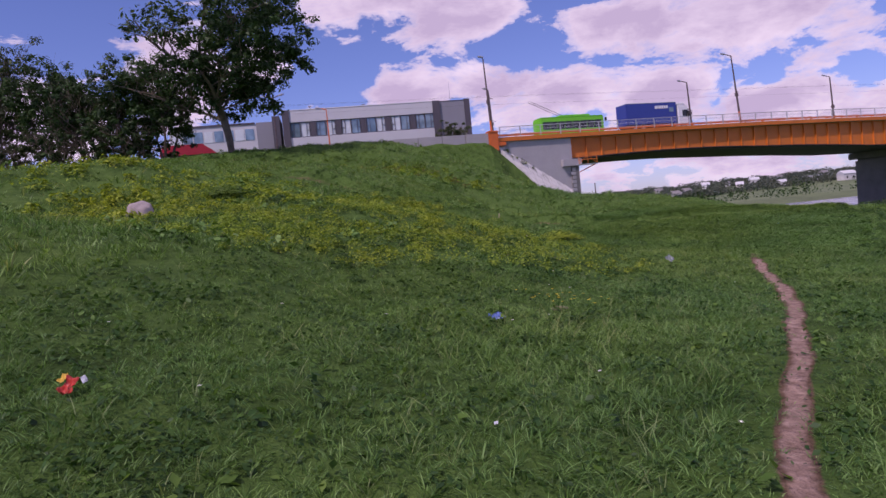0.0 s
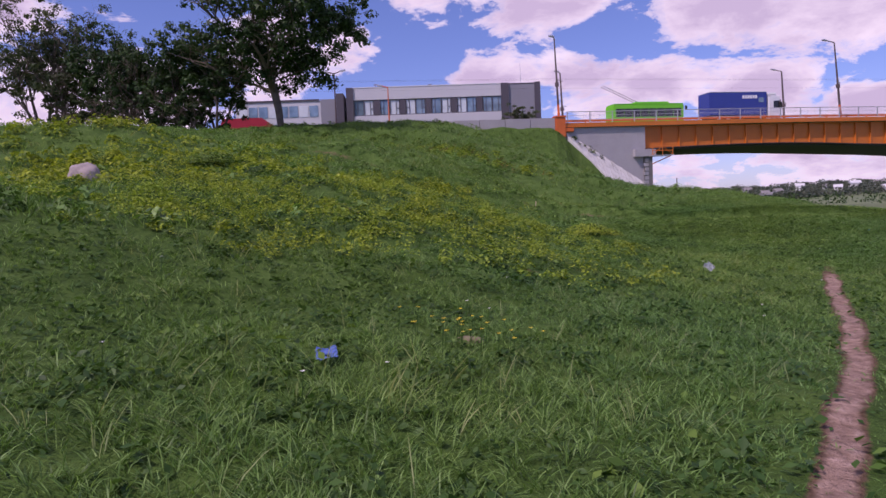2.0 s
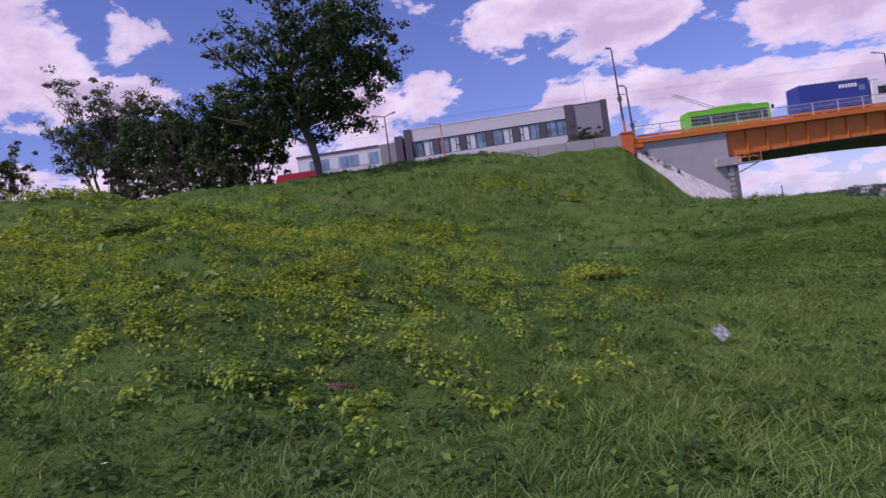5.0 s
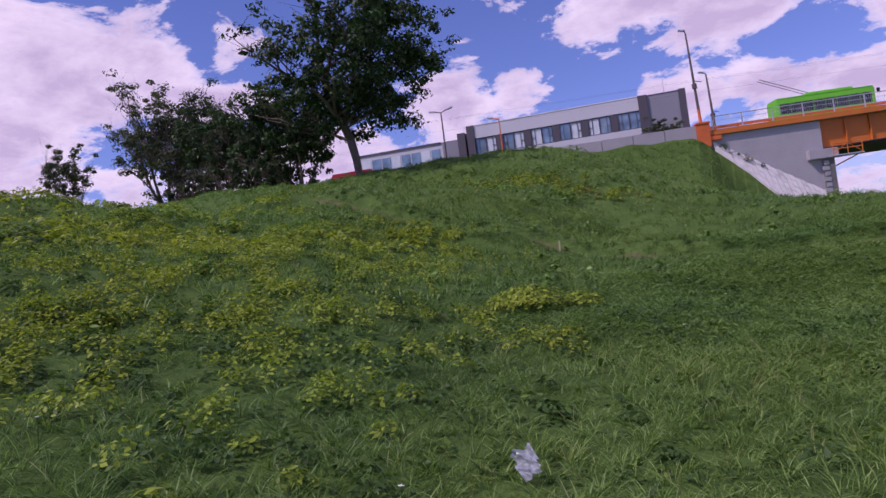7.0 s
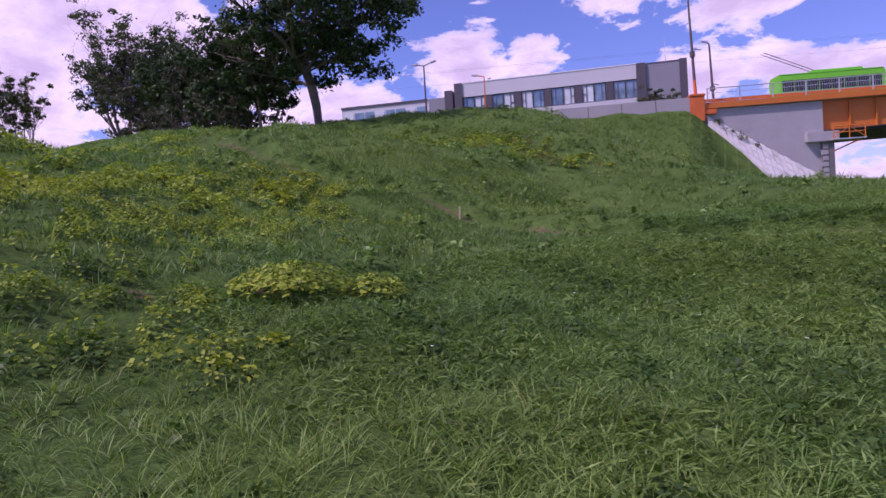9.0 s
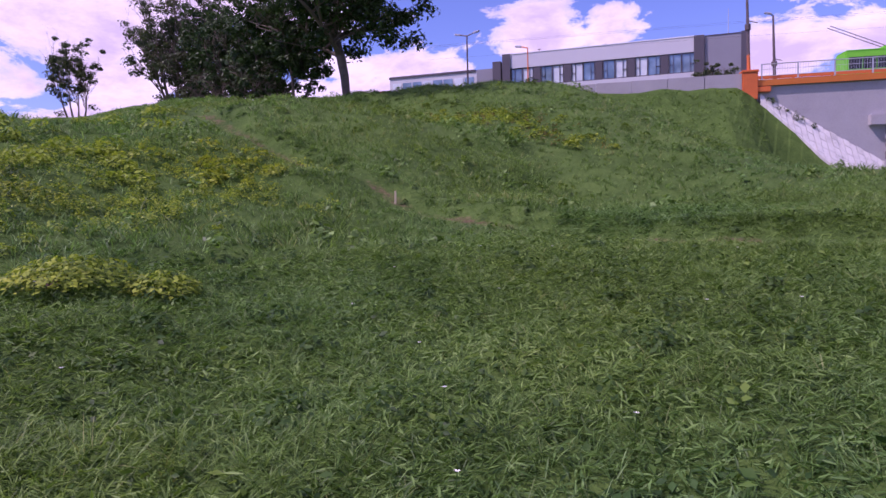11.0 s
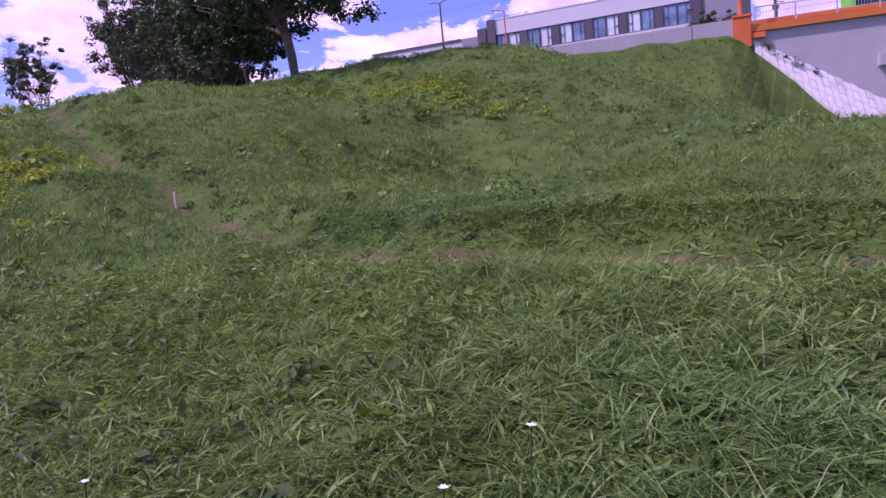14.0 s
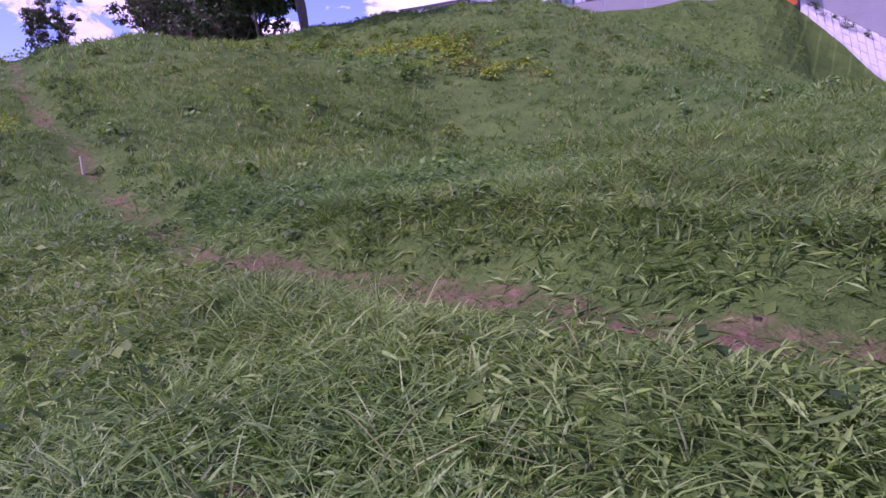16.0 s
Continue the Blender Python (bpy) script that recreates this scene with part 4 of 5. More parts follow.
def to_xy(u, v):
    return START[0] + ACROSS[0] * u + ALONG[0] * v, START[1] + ACROSS[1] * u + ALONG[1] * v


def patchy(x, y, scale, shift):
    """A smooth field between 0 and 1 that varies over the meadow."""
    a = np.sin(x * scale + 1.3 * np.sin(y * scale * 0.7 + shift)) * np.cos(y * scale * 1.1 + shift * 2.1)
    b = np.sin(x * scale * 2.3 + y * scale * 1.7 + shift) * 0.5
    return np.clip(0.5 + 0.4 * (a + b), 0, 1)


WEED_PATCHES = [(11.0, 13.5, 5.5, 4.5, 1.0), (8.5, 18.0, 4.5, 4.5, 0.9), (14.0, 22.5, 4.5, 5.0, 0.9), (5.0, 14.6, 2.4, 2.2, 0.75), (6.6, 20.8, 2.4, 2.0, 0.65), (14.5, 26.5, 3.5, 3.0, 0.6),
                (20.0, 17.0, 5.0, 6.0, 0.7), (25.0, 43.5, 7.0, 2.8, 0.9), (31.0, 42.0, 5.0, 3.0, 0.4), (26.0, 27.0, 5.0, 3.0, 0.5)]


def weediness(u, v):
    w = np.zeros_like(u)
    for a, b, ra, rb, k in WEED_PATCHES:
        w = np.maximum(w, k * np.clip(1.6 - 1.3 * np.hypot((u - a) / ra, (v - b) / rb), 0, 1))
    return w


def scatter(u0, u1, v0, v1, per_m2):
    k = int((u1 - u0) * (v1 - v0) * per_m2)
    u, v = rng.uniform(u0, u1, k), rng.uniform(v0, v1, k)
    x, y = to_xy(u, v)
    return u, v, x, y


def grass(name, label, u0, u1, v0, v1, tufts, blades, tall, wide, mat, keep, droop=0.0):
    """Tufts of grass in a stretch of the meadow; keep(u, v, x, y) is the share of tufts that stand."""
    u, v, x, y = scatter(u0, u1, v0, v1, tufts)
    ok = rng.uniform(size=len(u)) < keep(u, v, x, y) * (1 - np.clip(bareness(x, y) * 1.5 - 0.35, 0, 0.94)) * (1 - 0.75 * weediness(u, v))
    x, y, = x[ok], y[ok]
    lush = 0.55 + 0.75 * patchy(x, y, 0.9, 0.4) * patchy(x, y, 0.33, 2.0) + 0.25 * patchy(x, y, 2.7, 1.0)
    fall = rng.uniform(0, 2 * np.pi, len(x))
    x, y, lush, fall = (np.repeat(a, blades) for a in (x, y, lush, fall))
    k = len(x)
    r = np.abs(rng.normal(0, 0.045 + 0.25 * wide, k))
    a = rng.uniform(0, 2 * np.pi, k)
    bx, by = x + r * np.cos(a), y + r * np.sin(a)
    base = np.stack([bx, by, land(bx, by) + bump_of(bx, by) - 0.015], 1)
    out = rng.uniform(0.1, 0.7, k)
    way = np.stack([np.cos(a) * out + 0.35 * np.cos(fall), np.sin(a) * out + 0.35 * np.sin(fall), np.ones(k)], 1)
    way /= np.linalg.norm(way, axis=1)[:, None]
    turn = a + rng.uniform(-0.9, 0.9, k) + np.pi / 2
    side = np.stack([np.cos(turn), np.sin(turn), np.zeros(k)], 1)
    low = 0.35 + 0.65 * np.clip(line_distance(x, y, TRACK_LINE) / 0.45 - 0.5, 0, 1)
    low = low * (0.3 + 0.7 * np.clip(line_distance(x, y, PATH_LINE) / 0.5 - 0.2, 0, 1))
    length = tall * lush * low * rng.uniform(0.5, 1.35, k)
    mesh = blades_mesh(name, base, way, side, length, wide * rng.uniform(0.6, 1.3, k), mat, bend=rng.uniform(0.1, 0.8, k) + droop, simple=wide > 0.01)
    return tagged(new(name, mesh), label, "grass", kind="stuff")


near = lambda u, v, x, y: np.clip(1.35 - line_distance(x, y, WALK_LINE) / 9.0, 0.15, 1)
grass("meadow_grass", "lush green grass tufts on the lower slope", -2.2, 8.5, 1.0, 14.0, 96, 12, 0.145, 0.0072, GRASS, near, 0.15)
grass("meadow_grass", "tall green grass tufts on the middle slope", -2.2, 8.5, 14.0, 27.0, 72, 12, 0.225, 0.0072, GRASS, near, 0.2)
grass("meadow_grass", "long bending green grass tufts near the track", -3.0, 8.5, 27.0, 37.0, 104, 13, 0.205, 0.0068, GRASS, near, 0.35)
grass("pale_meadow_grass", "pale dry grass blades among the green ones", -2.2, 8.5, 1.0, 37.0, 5, 6, 0.27, 0.0065, DRY_GRASS, near)
even = lambda u, v, x, y: np.full(np.shape(u), 1.0)
grass("meadow_grass", "green grass tufts on the hillside", 8.5, 20.0, 4.0, 40.0, 34, 8, 0.25, 0.014, GRASS, even)
grass("meadow_grass", "coarse green grass beside the earth path", -12.0, -2.2, 2.0, 40.0, 18, 9, 0.19, 0.0115, GRASS, even)
grass("meadow_grass", "green grass tufts higher up the hillside", -6.0, 46.0, 37.0, 62.0, 9, 8, 0.24, 0.025, GRASS, lambda u, v, x, y: 1.0 - 0.95 * ((u < 12) & (v < 43)))
grass("meadow_grass", "fine green grass on the slope above the track", -5.0, 12.0, 37.0, 43.0, 56, 9, 0.20, 0.0102, GRASS, even, 0.2)
grass("meadow_grass", "green grass on the road embankment", 14.0, 44.0, 62.0, 77.0, 6, 7, 0.24, 0.040, GRASS, lambda u, v, x, y: (((x - BRIDGE_AT.x) * BRIDGE_DIR.x + (y - BRIDGE_AT.y) * BRIDGE_DIR.y < 0.3) & ((x - BRIDGE_AT.x) * BRIDGE_DIR.y - (y - BRIDGE_AT.y) * BRIDGE_DIR.x > 0.6)) * 1.0)
grass("meadow_grass", "green grass tufts along the crest", 20.0, 46.0, 2.0, 37.0, 11, 8, 0.28, 0.024, GRASS, even)
grass("pale_meadow_grass", "pale dry grass on the upper slope", 8.5, 40.0, 4.0, 60.0, 1.2, 6, 0.36, 0.022, DRY_GRASS, even)


def weeds(name, label, u0, u1, v0, v1, plants, leaves, size, tall, mat, keep, ratio=0.6):
    """Leafy weeds: short stalked plants whose leaves spread flat at the top."""
    u, v, x, y = scatter(u0, u1, v0, v1, plants)
    ok = rng.uniform(size=len(u)) < keep(u, v, x, y) * (1 - np.clip(bareness(x, y) * 1.7, 0, 1))
    x, y = x[ok], y[ok]
    h = tall * (0.5 + 0.9 * patchy(x, y, 1.4, 3.0)) * rng.uniform(0.7, 1.3, len(x))
    x, y, h = (np.repeat(a, leaves) for a in (x, y, h))
    k = len(x)
    r, a = np.abs(rng.normal(0, 0.09 + size * 0.7, k)), rng.uniform(0, 2 * np.pi, k)
    bx, by = x + r * np.cos(a), y + r * np.sin(a)
    centre = np.stack([bx, by, land(bx, by) + bump_of(bx, by) + np.maximum(0.015, h * rng.uniform(0.25, 1.0, k) - 0.5 * r * rng.uniform(0, 1, k))], 1)
    normal = np.stack([np.cos(a) * 0.5, np.sin(a) * 0.5, np.ones(k)], 1) + rng.normal(0, 0.3, (k, 3))
    normal /= np.linalg.norm(normal, axis=1)[:, None]
    mesh = leaves_mesh(name, centre, normal, size * rng.uniform(0.6, 1.4, k), mat, rng, ratio)
    return tagged(new(name, mesh), label, "weeds", kind="stuff")


def weed_clumps(name, label, u0, u1, v0, v1, per_m2, leaves, size, spread, tall, mat, keep):
    """Low mounds of leafy weeds with dark gaps between them."""
    u, v, x, y = scatter(u0, u1, v0, v1, per_m2)
    ok = rng.uniform(size=len(u)) < keep(u, v, x, y) * (1 - np.clip(bareness(x, y) * 1.7, 0, 1))
    x, y = x[ok], y[ok]
    big_ = rng.uniform(0.55, 1.4, len(x))
    x, y, big_ = (np.repeat(a, leaves) for a in (x, y, big_))
    k = len(x)
    share, a = np.sqrt(rng.uniform(0, 1, k)), rng.uniform(0, 2 * np.pi, k)
    r = share * spread * big_ * (1 + 0.3 * np.sin(3 * a + 9 * x))
    bx, by = x + r * np.cos(a), y + r * np.sin(a)
    dome = np.sqrt(np.clip(1 - 0.85 * share ** 2, 0, 1))
    rise_ = np.maximum(0.02, tall * big_ * dome * rng.uniform(0.45, 1.05, k))
    centre = np.stack([bx, by, land(bx, by) + bump_of(bx, by) + rise_], 1)
    normal = np.stack([np.cos(a) * share * 0.8, np.sin(a) * share * 0.8, np.ones(k)], 1) + rng.normal(0, 0.3, (k, 3))
    normal /= np.linalg.norm(normal, axis=1)[:, None]
    mesh = leaves_mesh(name, centre, normal, size * rng.uniform(0.6, 1.4, k), mat, rng, 0.6)
    return tagged(new(name, mesh), label, "weeds", kind="stuff")


gaps = lambda u, v, x, y: weediness(u, v) * np.clip(patchy(x, y, 1.3, 0.6) * 1.5 + 0.1, 0.1, 1)
weed_clumps("leafy_weeds", "yellow-green leafy ground weeds spread over the slope", 1.0, 20.0, 4.0, 30.0, 12.0, 58, 0.056, 0.19, 0.22, WEED, gaps)
weed_clumps("leafy_weeds", "dark green leafy weeds between the yellow-green ones", 1.0, 20.0, 4.0, 30.0, 2.4, 70, 0.060, 0.22, 0.17, CLOVER, lambda u, v, x, y: 0.2 + 0.6 * weediness(u, v))
weed_clumps("leafy_weeds", "yellow-green leafy weeds high on the slope", 14.0, 38.0, 10.0, 50.0, 2.4, 60, 0.13, 0.36, 0.32, WEED, gaps)
weed_clumps("leafy_weeds", "green leafy mounds on the upper slope", 14.0, 40.0, 12.0, 58.0, 0.55, 60, 0.13, 0.40, 0.30, BROAD_LEAF, lambda u, v, x, y: 0.35 * patchy(x, y, 0.45, 3.0) + 0.6 * np.exp(-(((u - 26) / 8) ** 2 + ((v - 45) / 4) ** 2)))
weed_clumps("track_weeds", "dark low leafy weeds along the worn track", -6.0, 24.0, 24.0, 40.0, 9.0, 46, 0.055, 0.15, 0.13, CLOVER, lambda u, v, x, y: 0.8 * np.exp(-(line_distance(x, y - 0.55, TRACK_LINE) / 0.42) ** 2) * (0.4 + 0.6 * patchy(x, y, 1.6, 2.2)) * (1 - 0.65 * np.clip((x - 9) / 3, 0, 1)))
weed_clumps("rough_weeds", "dark rough weeds beside the earth path", -12.0, -2.1, 2.0, 40.0, 2.6, 60, 0.075, 0.26, 0.16, CLOVER, lambda u, v, x, y: 0.35 + 0.6 * patchy(x, y, 0.8, 1.0))
weeds("broad_leaf_plants", "dark green broad-leaved plants between the grass", -2.5, 9.0, 1.0, 37.0, 9, 9, 0.075, 0.10, CLOVER, lambda u, v, x, y: patchy(x, y, 1.3, 5.0))
weeds("broad_leaf_plants", "bright green broad-leaved plants between the grass", -2.5, 9.0, 1.0, 37.0, 3.5, 8, 0.085, 0.12, BROAD_LEAF, lambda u, v, x, y: patchy(x, y, 1.1, 8.0) * 0.6)
weeds("broad_leaf_plants", "dark leafy clumps scattered over the hillside", 8.0, 44.0, 6.0, 60.0, 0.5, 30, 0.15, 0.30, GRASS, lambda u, v, x, y: patchy(x, y, 0.5, 2.0) ** 2)


weeds("dry_weeds", "brownish dry weeds in a patch high on the slope", 18.0, 34.0, 40.0, 48.0, 3, 14, 0.13, 0.30, BROWN_WEED, lambda u, v, x, y: weediness(u, v) * patchy(x, y, 0.9, 1.7))
weeds("broad_leaf_plants", "small dark leaves low in the short grass", -2.0, 8.0, 1.0, 15.0, 30, 6, 0.045, 0.08, CLOVER, lambda u, v, x, y: 0.3 + 0.7 * patchy(x, y, 2.1, 4.0))

weeds("low_turf", "short trodden turf between the long grass", -3.0, 8.0, 22.0, 36.5, 60, 11, 0.11, 0.07, GRASS, even, 0.14)


def clump_plant(name, label, x, y, spread, tall, leaves, size, mat, seed):
    """One leafy clump standing above the grass: stalks and layered leaves."""
    g = np.random.default_rng(seed)
    root = thing(name, label, "plant", Matrix.Translation((x, y, ground_z(x, y) - 0.03)))
    stalks = Sticks()
    for i in range(26):
        a, r = g.uniform(0, 2 * np.pi), spread * g.uniform(0.1, 0.9)
        stalks.add(Vector((r * 0.5 * math.cos(a), r * 0.5 * math.sin(a), 0)), Vector((r * math.cos(a), r * math.sin(a), tall * g.uniform(0.5, 0.95))), 0.006, 0.003, 4)
    stalks.link("stalk_work", CLOVER, root)
    a, r = g.uniform(0, 2 * np.pi, leaves), spread * np.sqrt(g.uniform(0, 1, leaves))
    dome = np.sqrt(np.clip(1 - (r / spread) ** 2 * 0.8, 0, 1))
    centre = np.stack([r * np.cos(a), r * np.sin(a), tall * dome * g.uniform(0.35, 1.0, leaves)], 1)
    normal = np.stack([np.cos(a) * 0.5, np.sin(a) * 0.5, np.ones(leaves)], 1) + g.normal(0, 0.25, (leaves, 3))
    normal /= np.linalg.norm(normal, axis=1)[:, None]
    new("foliage", leaves_mesh("foliage", centre, normal, size * g.uniform(0.6, 1.4, leaves), mat, g, 0.55)).parent = root
    return root


clump_plant("leafy_clump", "bright yellow-green leafy clump standing above the grass", 5.75, 22.3, 0.72, 0.42, 1500, 0.075, WEED, 1)
clump_plant("leafy_clump", "smaller yellow-green leafy clump beside a larger one", 6.45, 22.95, 0.45, 0.36, 700, 0.075, WEED, 2)
clump_plant("leafy_clump", "dark green leafy clump on the slope", -6.2, 21.75, 0.8, 0.5, 900, 0.11, BROAD_LEAF, 3)
clump_plant("leafy_clump", "dark green leafy clump on the slope", -14.5, 33.0, 0.9, 0.8, 800, 0.16, CLOVER, 4)
clump_plant("leafy_clump", "dark green leafy clump on the slope", -3.9, 20.3, 0.55, 0.4, 500, 0.12, CLOVER, 5)

def flower(name, label, x, y, tall, size, mat, petals, seed):
    g = random.Random(seed)
    z = ground_z(x, y)
    root = thing(name, label, "flower", Matrix.Translation((x, y, z)), group=name + " in the grass")
    bm = bmesh.new()
    tube(bm, (0, 0, -0.02), (0.02, 0.01, tall), 0.003, sides=4)
    part("stalk", bm, CLOVER, root)
    bm = bmesh.new()
    for i in range(petals):
        a = 2 * math.pi * i / petals + g.random()
        m = Matrix.Translation((0.02, 0.01, tall)) @ Matrix.Rotation(a, 4, "Z") @ Matrix.Rotation(radians(-20), 4, "Y")
        vs = [bm.verts.new(m @ Vector(p)) for p in ((0, 0, 0), (size * 0.5, size * 0.22, 0.004), (size, 0, 0), (size * 0.5, -size * 0.22, 0.004))]
        bm.faces.new(vs)
    part("blossom", bm, mat, root)
    return root


g = random.Random(5)
for i in range(46):
    u, v = g.uniform(0.2, 6.5), g.uniform(3.0, 30.0)
    x, y = to_xy(u, v)
    flower("white_flower", "small white flower on a thin green stalk", x, y, g.uniform(0.22, 0.36), 0.022, PETAL_WHITE, 6, i)
for cx, cy, k in ((3.78, 7.28, 10), (3.30, 7.50, 7), (3.45, 7.25, 4), (4.15, 7.45, 5)):
    for i in range(k):
        flower("yellow_flower", "small yellow flower on a thin green stalk", cx + g.gauss(0, 0.22), cy + g.gauss(0, 0.14), g.uniform(0.20, 0.30), 0.026, PETAL_YELLOW, 6, 100 + i)


def boulder(name, label, x, y, size, mat, seed, sink=0.3):
    """A weathered boulder: a rounded lump, dented and flattened."""
    bm = bmesh.new()
    bmesh.ops.create_icosphere(bm, subdivisions=4, radius=1.0)
    for v in bm.verts:
        p = v.co.normalized()
        k = 1 + 0.22 * noise.noise(p * 1.4 + Vector((seed, 0, 0))) + 0.07 * noise.noise(p * 4.0 + Vector((0, seed, 0))) + 0.025 * noise.noise(p * 11.0)
        v.co = Vector((p.x * size[0], p.y * size[1], p.z * size[2])) * k
    ob = part(name, bm, mat, None, label, smooth=True)
    ob.matrix_basis = Matrix.Translation((x, y, ground_z(x, y) + size[2] * (1 - 2 * sink)))
    ob["category"] = "stone"
    return ob


boulder("boulder", "pale pinkish granite boulder lying in the weeds", -6.75, 16.45, (0.40, 0.34, 0.32), STONE, 3, sink=0.12)
boulder("flat_stone", "flat dull brown stone half sunk in the grass", 3.60, 7.72, (0.15, 0.08, 0.045), DULL_STONE, 9, sink=0.48)


def crumpled(name, label, category, x, y, size, mat, seed, tilt=0.0, rise=0.0):
    """A crumpled sheet of film or foil."""
    bm = bmesh.new()
    bmesh.ops.create_grid(bm, x_segments=14, y_segments=14, size=0.5)
    for v in bm.verts:
        p = Vector((v.co.x * size[0], v.co.y * size[1], 0))
        k = noise.noise(Vector((v.co.x * 3.1, v.co.y * 3.1, seed))) + 0.5 * noise.noise(Vector((v.co.x * 8, v.co.y * 8, seed + 4)))
        v.co = p + Vector((0.1 * k * size[0], 0.12 * k * size[1], size[2] * (0.5 + 0.5 * k)))
    bmesh.ops.solidify(bm, geom=bm.faces[:], thickness=0.003)
    ob = part(name, bm, mat, None, label)
    ob.matrix_basis = Matrix.Translation((x, y, ground_z(x, y) + 0.02 + rise)) @ Matrix.Rotation(radians(tilt), 4, "X") @ Matrix.Rotation(seed, 4, "Z")
    ob["category"] = category
    return ob


crumpled("plastic_bag", "crumpled translucent white plastic bag caught in the grass", "litter", 7.72, 15.75, (0.20, 0.15, 0.12), FILM, 2.2, tilt=55, rise=0.09)
crumpled("plastic_film", "crumpled blue plastic film in the grass", "litter", 2.63, 6.46, (0.26, 0.16, 0.06), LITTER_BLUE, 5.1, tilt=8, rise=0.03)
wrapper = crumpled("snack_wrapper", "crumpled red and yellow snack wrapper in the grass", "litter", -0.86, 3.05, (0.15, 0.10, 0.07), LITTER_RED, 1.3, tilt=40, rise=0.04)
crumpled("paper_scrap", "small torn yellow scrap of a wrapper", "litter", -0.92, 3.07, (0.08, 0.05, 0.04), LITTER_YELLOW, 7.7, tilt=35, rise=0.10)
crumpled("paper_scrap", "small torn white scrap of paper", "litter", -0.74, 3.05, (0.04, 0.06, 0.03), PLASTIC, 3.7, tilt=60, rise=0.10)
crumpled("paper_scrap", "small white scrap of paper lying in the grass", "litter", 2.4, 2.35, (0.035, 0.025, 0.015), PLASTIC, 4.7, tilt=15, rise=0.12)
crumpled("paper_scrap", "small cyan scrap of plastic film in the grass", "litter", 14.52, 23.95, (0.035, 0.025, 0.02), LITTER_CYAN, 6.1, tilt=30, rise=0.06)
stick = thing("wooden_stake", "short pale wooden stake standing beside the track", "stake", Matrix.Translation((4.15, 31.1, ground_z(4.15, 31.1) - 0.05)))
bm = bmesh.new()
vs = box(bm, -0.022, 0.022, -0.018, 0.018, 0, 0.36, pose(0, 0, 0, 4, 3, 20), bevel=0.004)
part("shaft", bm, WOOD, stick)
for i, (q, d) in enumerate(((1.0, 0.15), (1.5, 0.1), (1.9, 0.3), (2.6, 0.12), (3.2, 0.45), (3.7, 0.15), (4.6, 0.3))):
    p = BRIDGE @ Vector((q, 0.2 - d, 0))
    root = clump_plant("wall_weed", "wild weed growing out of the paving joints", p.x, p.y, (0.42, 0.25, 0.5, 0.2, 0.34)[i % 5], (0.35, 0.6, 0.3, 0.25, 1.0)[i % 5], 60, 0.13, (WILLOW_LEAF, DRY_GRASS)[i % 2], 60 + i)
    root.location.z = 8.28 - 0.63 * q - 1.4 * d + 0.10


# ---- the river and the far bank ----
def sheet(name, label, xs, ys, height_of, mat, category):
    gx, gy = np.meshgrid(xs, ys)
    verts = np.stack([gx, gy, height_of(gx, gy)], -1).reshape(-1, 3)
    nx, ny = len(xs), len(ys)
    i = (np.arange(ny - 1)[:, None] * nx + np.arange(nx - 1)[None]).ravel()
    mesh = fast_mesh(name, verts, np.stack([i, i + 1, i + nx + 1, i + nx], -1), [mat])
    mesh.polygons.foreach_set("use_smooth", np.ones(len(i), dtype=bool))
    return tagged(new(name, mesh), label, category, kind="structure")


sheet("water", "grey river water under the bridge", np.linspace(-100, 900, 30), np.linspace(90, 420, 20), lambda x, y: 0 * x - 5.6, WATER, "river")


def far_land(x, y):
    """The far bank: a flat meadow behind the river, then wooded hills that rise to the right."""
    back = soft(y - 0.30 * x - 175, 12.0)
    rise = soft(y - 0.15 * x - 330, 40.0)
    hills = 8.0 * np.sin(x * 0.011 + 0.8) * np.sin(y * 0.006 + 0.5) + 4.0 * np.sin(x * 0.027 + y * 0.013)
    return -8.5 + np.minimum(back * 0.25, 4.6) + np.minimum(rise * (0.020 + 0.00002 * np.maximum(x, 0)), 16) + np.clip(rise / 200, 0, 1) * hills * 0.4


sheet("far_bank", "grassy far river bank rising to low hills", np.linspace(-300, 1400, 130), np.linspace(120, 1500, 110), far_land, FAR_FIELD, "hills")


def woods(name, label, spots, mat, seed):
    """Far trees: clumps of leafy lumps, each a ragged mound of small leaves."""
    g = np.random.default_rng(seed)
    centre, size = [], []
    for x, y, r, h, k in spots:
        z = float(far_land(x, y)) if y > 150 else float(land(x, y))
        p = g.normal(size=(k, 3))
        p /= np.linalg.norm(p, axis=1)[:, None]
        p *= (g.uniform(0.2, 1, k) ** 0.4)[:, None]
        lump = 1 + 0.25 * np.sin(p[:, 0] * 5 + x) * np.sin(p[:, 1] * 4 + y)
        centre.append(np.stack([x + p[:, 0] * r * lump, y + p[:, 1] * r * lump, z + h * (0.35 + 0.62 * p[:, 2] * lump)], 1))
        size.append(np.full(k, 0.17 * max(r, h)))
    centre, size = np.concatenate(centre), np.concatenate(size)
    normal = g.normal(size=centre.shape)
    normal /= np.linalg.norm(normal, axis=1)[:, None]
    mesh = leaves_mesh(name, centre, normal, size * g.uniform(0.6, 1.3, len(size)), mat, g, 0.7)
    return tagged(new(name, mesh), label, "woods", kind="stuff")


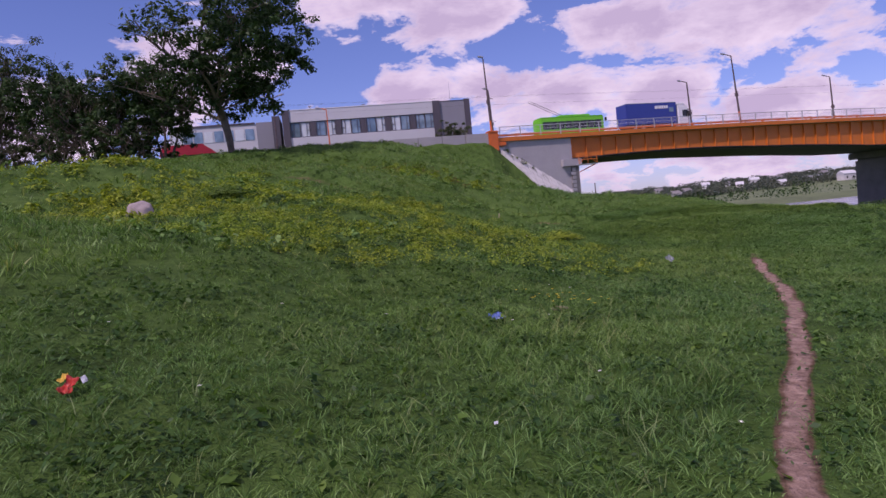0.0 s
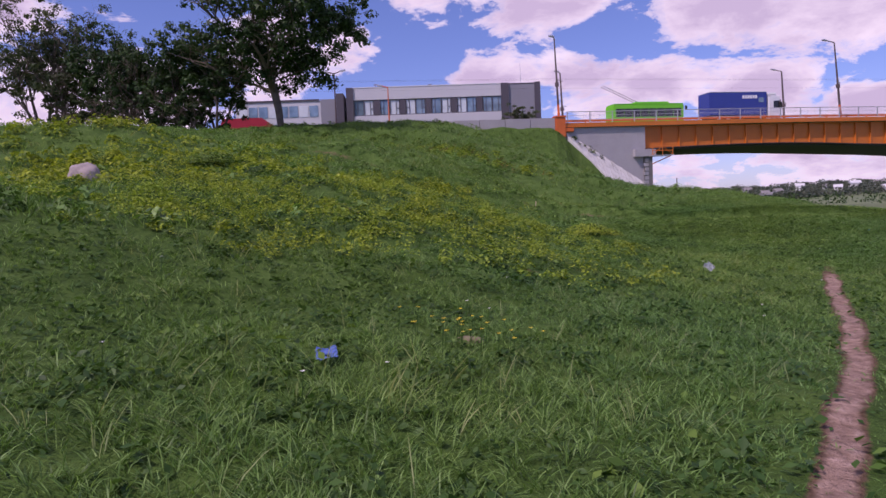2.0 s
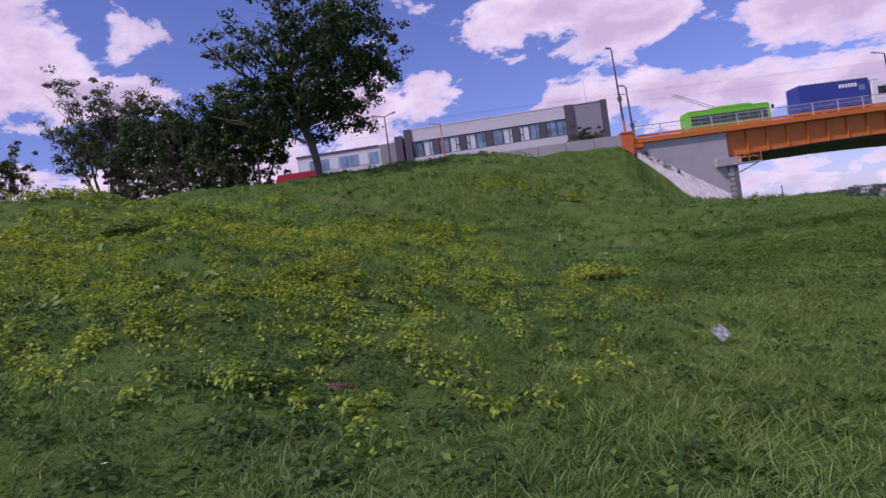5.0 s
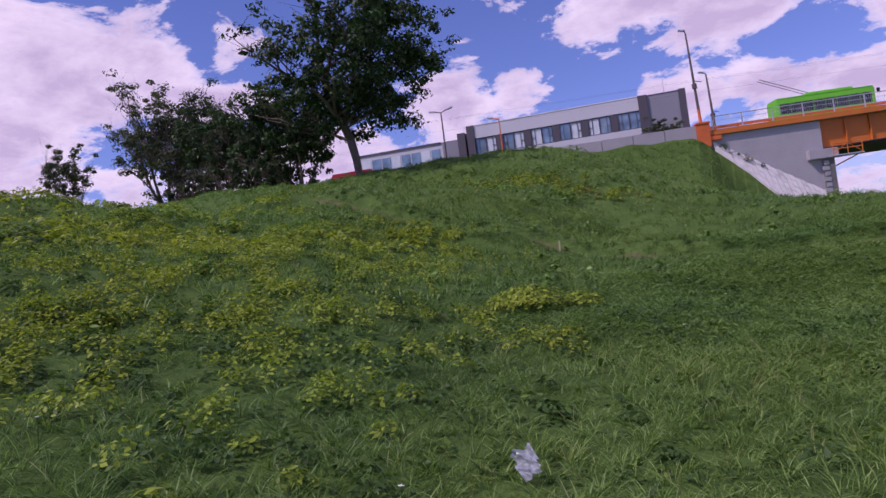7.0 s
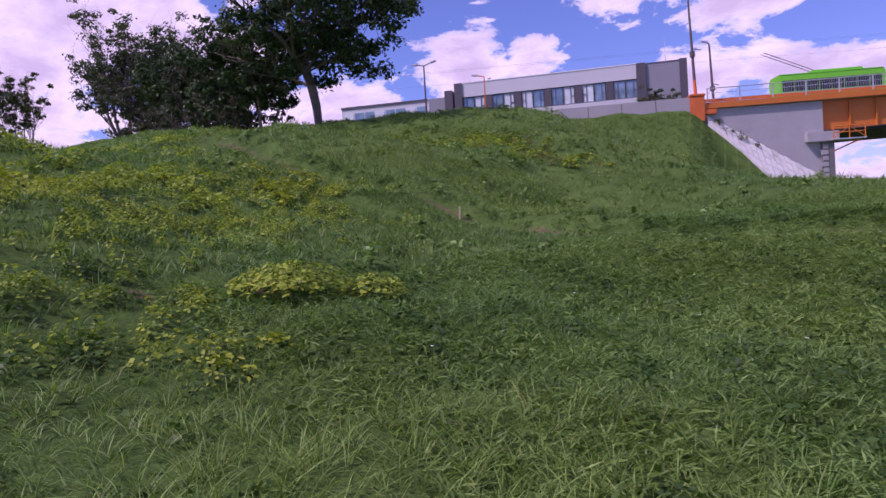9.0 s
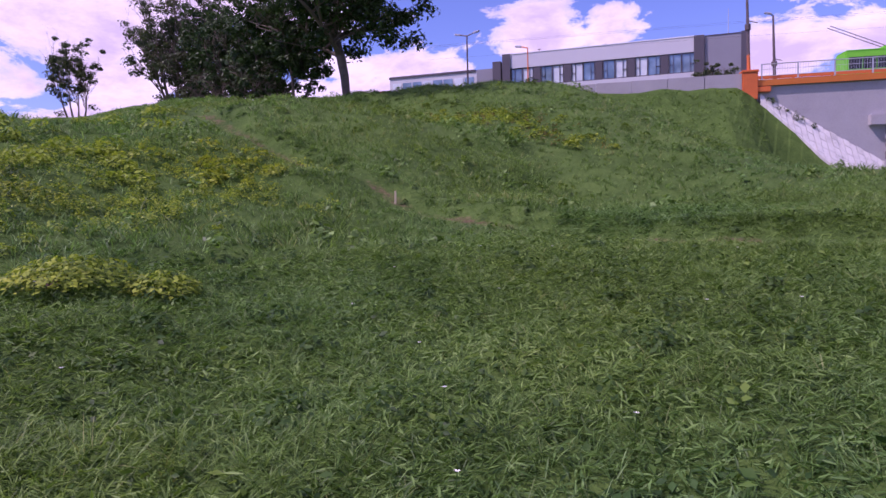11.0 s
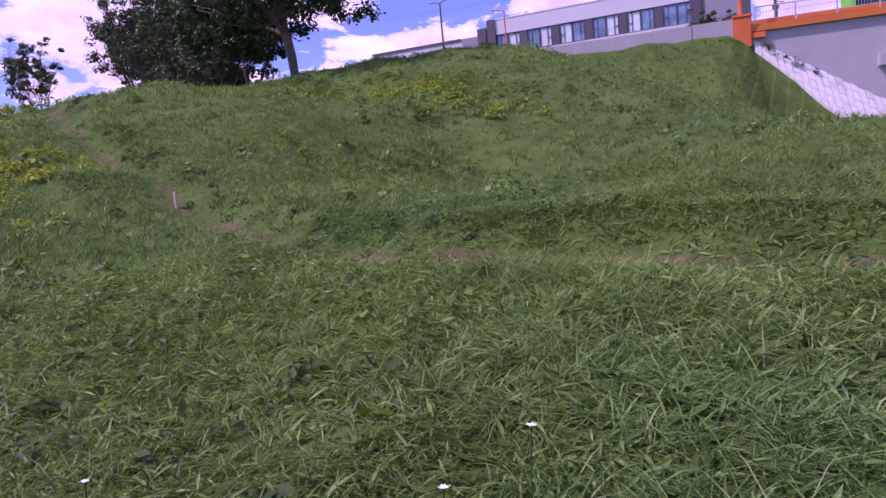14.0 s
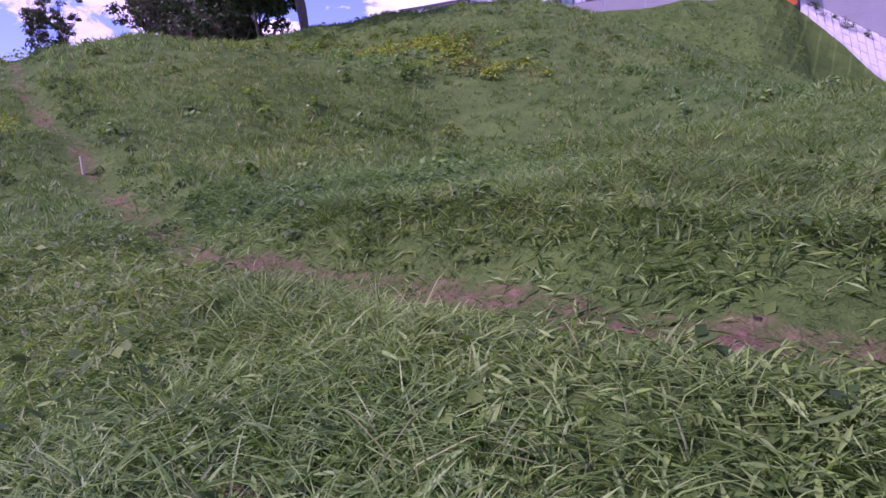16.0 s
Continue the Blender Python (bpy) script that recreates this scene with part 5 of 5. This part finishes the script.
HOUSES = [(260, 583, 9, 6), (327, 684, 14, 5), (282, 483, 13, 7), (131, 397, 6, 5), (227, 607, 8, 6), (195, 566, 8, 5), (234, 551, 7, 4), (271, 665, 8, 4), (245, 502, 8, 4), (365, 665, 9, 5), (275, 771, 8, 5), (202, 668, 9, 4)]
g = random.Random(11)
spots = []
for i in range(1000):
    y = 480 + 650 * g.random() ** 1.5
    x = y * g.uniform(0.10, 1.0) - 20
    spot = (x, y, g.uniform(5, 12), g.uniform(3.5, 6.5), 170)
    if not any(abs(x / y - a / b) < 0.012 and b - 70 < y < b + 12 for a, b, _, _ in HOUSES):
        spots.append(spot)
woods("far_woods", "woods covering the far hills, tinted pale and bluish with haze", spots, HAZY_LEAF, 3)
spots = [(g.uniform(40, 200), 0, g.uniform(3, 6), g.uniform(3, 6), 90) for i in range(30)]
spots = [(x, 205 + 0.30 * x + g.uniform(-8, 45), r, h, k) for x, _, r, h, k in spots]
woods("river_bushes", "dark bushes along the far river bank", spots, TREE_LEAF, 4)
spots = [(g.uniform(20, 48), 0, g.uniform(0.6, 1.2), g.uniform(0.5, 1.0), 160) for i in range(7)] + [(44.0, 0, 2.0, 2.2, 300)]
spots = [(x, 84 + (x - 20) * 0.9 + g.uniform(0, 22), r, h, k) for x, _, r, h, k in spots]
woods("bank_bushes", "low green bushes on the near river bank", spots, WILLOW_LEAF, 5)
spots = [(42 + g.uniform(-2, 2) + i * 2.4, 76 + i * 1.4 + g.uniform(-3, 3), 1.2, 0.9, 160) for i in range(12)]
woods("bank_bushes", "dark rough bushes on the river edge", spots, TREE_LEAF, 6)


def far_house(x, y, wide, tall, wall, roof):
    z = float(far_land(x, y))
    house = thing("house", "small far house with a pitched roof among trees", "house", pose(x, y, z - 1, 0, 0, g.uniform(-25, 25)), group="houses on the far hills")
    bm = bmesh.new()
    box(bm, -wide / 2, wide / 2, -3.5, 3.5, 0, tall + 1)
    part("wall", bm, wall, house)
    bm = bmesh.new()
    vs = [bm.verts.new(p) for p in ((-wide / 2 - 0.4, -4, tall + 1), (wide / 2 + 0.4, -4, tall + 1), (wide / 2 + 0.4, 4, tall + 1), (-wide / 2 - 0.4, 4, tall + 1), (-wide / 2 - 0.4, 0, tall + 3.4), (wide / 2 + 0.4, 0, tall + 3.4))]
    for f in ((0, 1, 5, 4), (2, 3, 4, 5), (0, 4, 3), (1, 2, 5), (3, 2, 1, 0)):
        bm.faces.new([vs[i] for i in f])
    part("roof", bm, roof, house)
    for k in (-0.25, 0.25):
        bm = bmesh.new()
        box(bm, wide * k - 0.6, wide * k + 0.6, -3.56, -3.48, 2.2, 3.8)
        part("window", bm, TINTED, house)


for i, (x, y, w, h) in enumerate(HOUSES):
    far_house(x, y, w * 0.8, h * 0.65, WHITE_PAINT if i % 3 == 1 else PALE_CONCRETE, DARK_CONCRETE if i % 2 else CLADDING)
for x, y, w in ((292, 540, 24), (345, 560, 18)):
    hall = thing("long_hall", "long low white hall on the far bank", "hall", pose(x, y, float(far_land(x, y)) - 1, 0, 0, 8))
    bm = bmesh.new()
    box(bm, -w / 2, w / 2, -5, 5, 0, 4.4, bevel=0.2)
    part("wall", bm, WHITE_PAINT, hall)
    bm = bmesh.new()
    box(bm, -w / 2 - 0.5, w / 2 + 0.5, -5.5, 5.5, 4.4, 5.0, bevel=0.1)
    part("roof", bm, CLADDING, hall)
mast = thing("far_mast", "thin grey mast on the far bank", "mast", pose(62, 290, float(far_land(62, 290)) - 1))
bm = bmesh.new()
tube(bm, (0, 0, 0), (0, 0, 14), 0.35, 0.2)
part("pole", bm, POLE, mast)
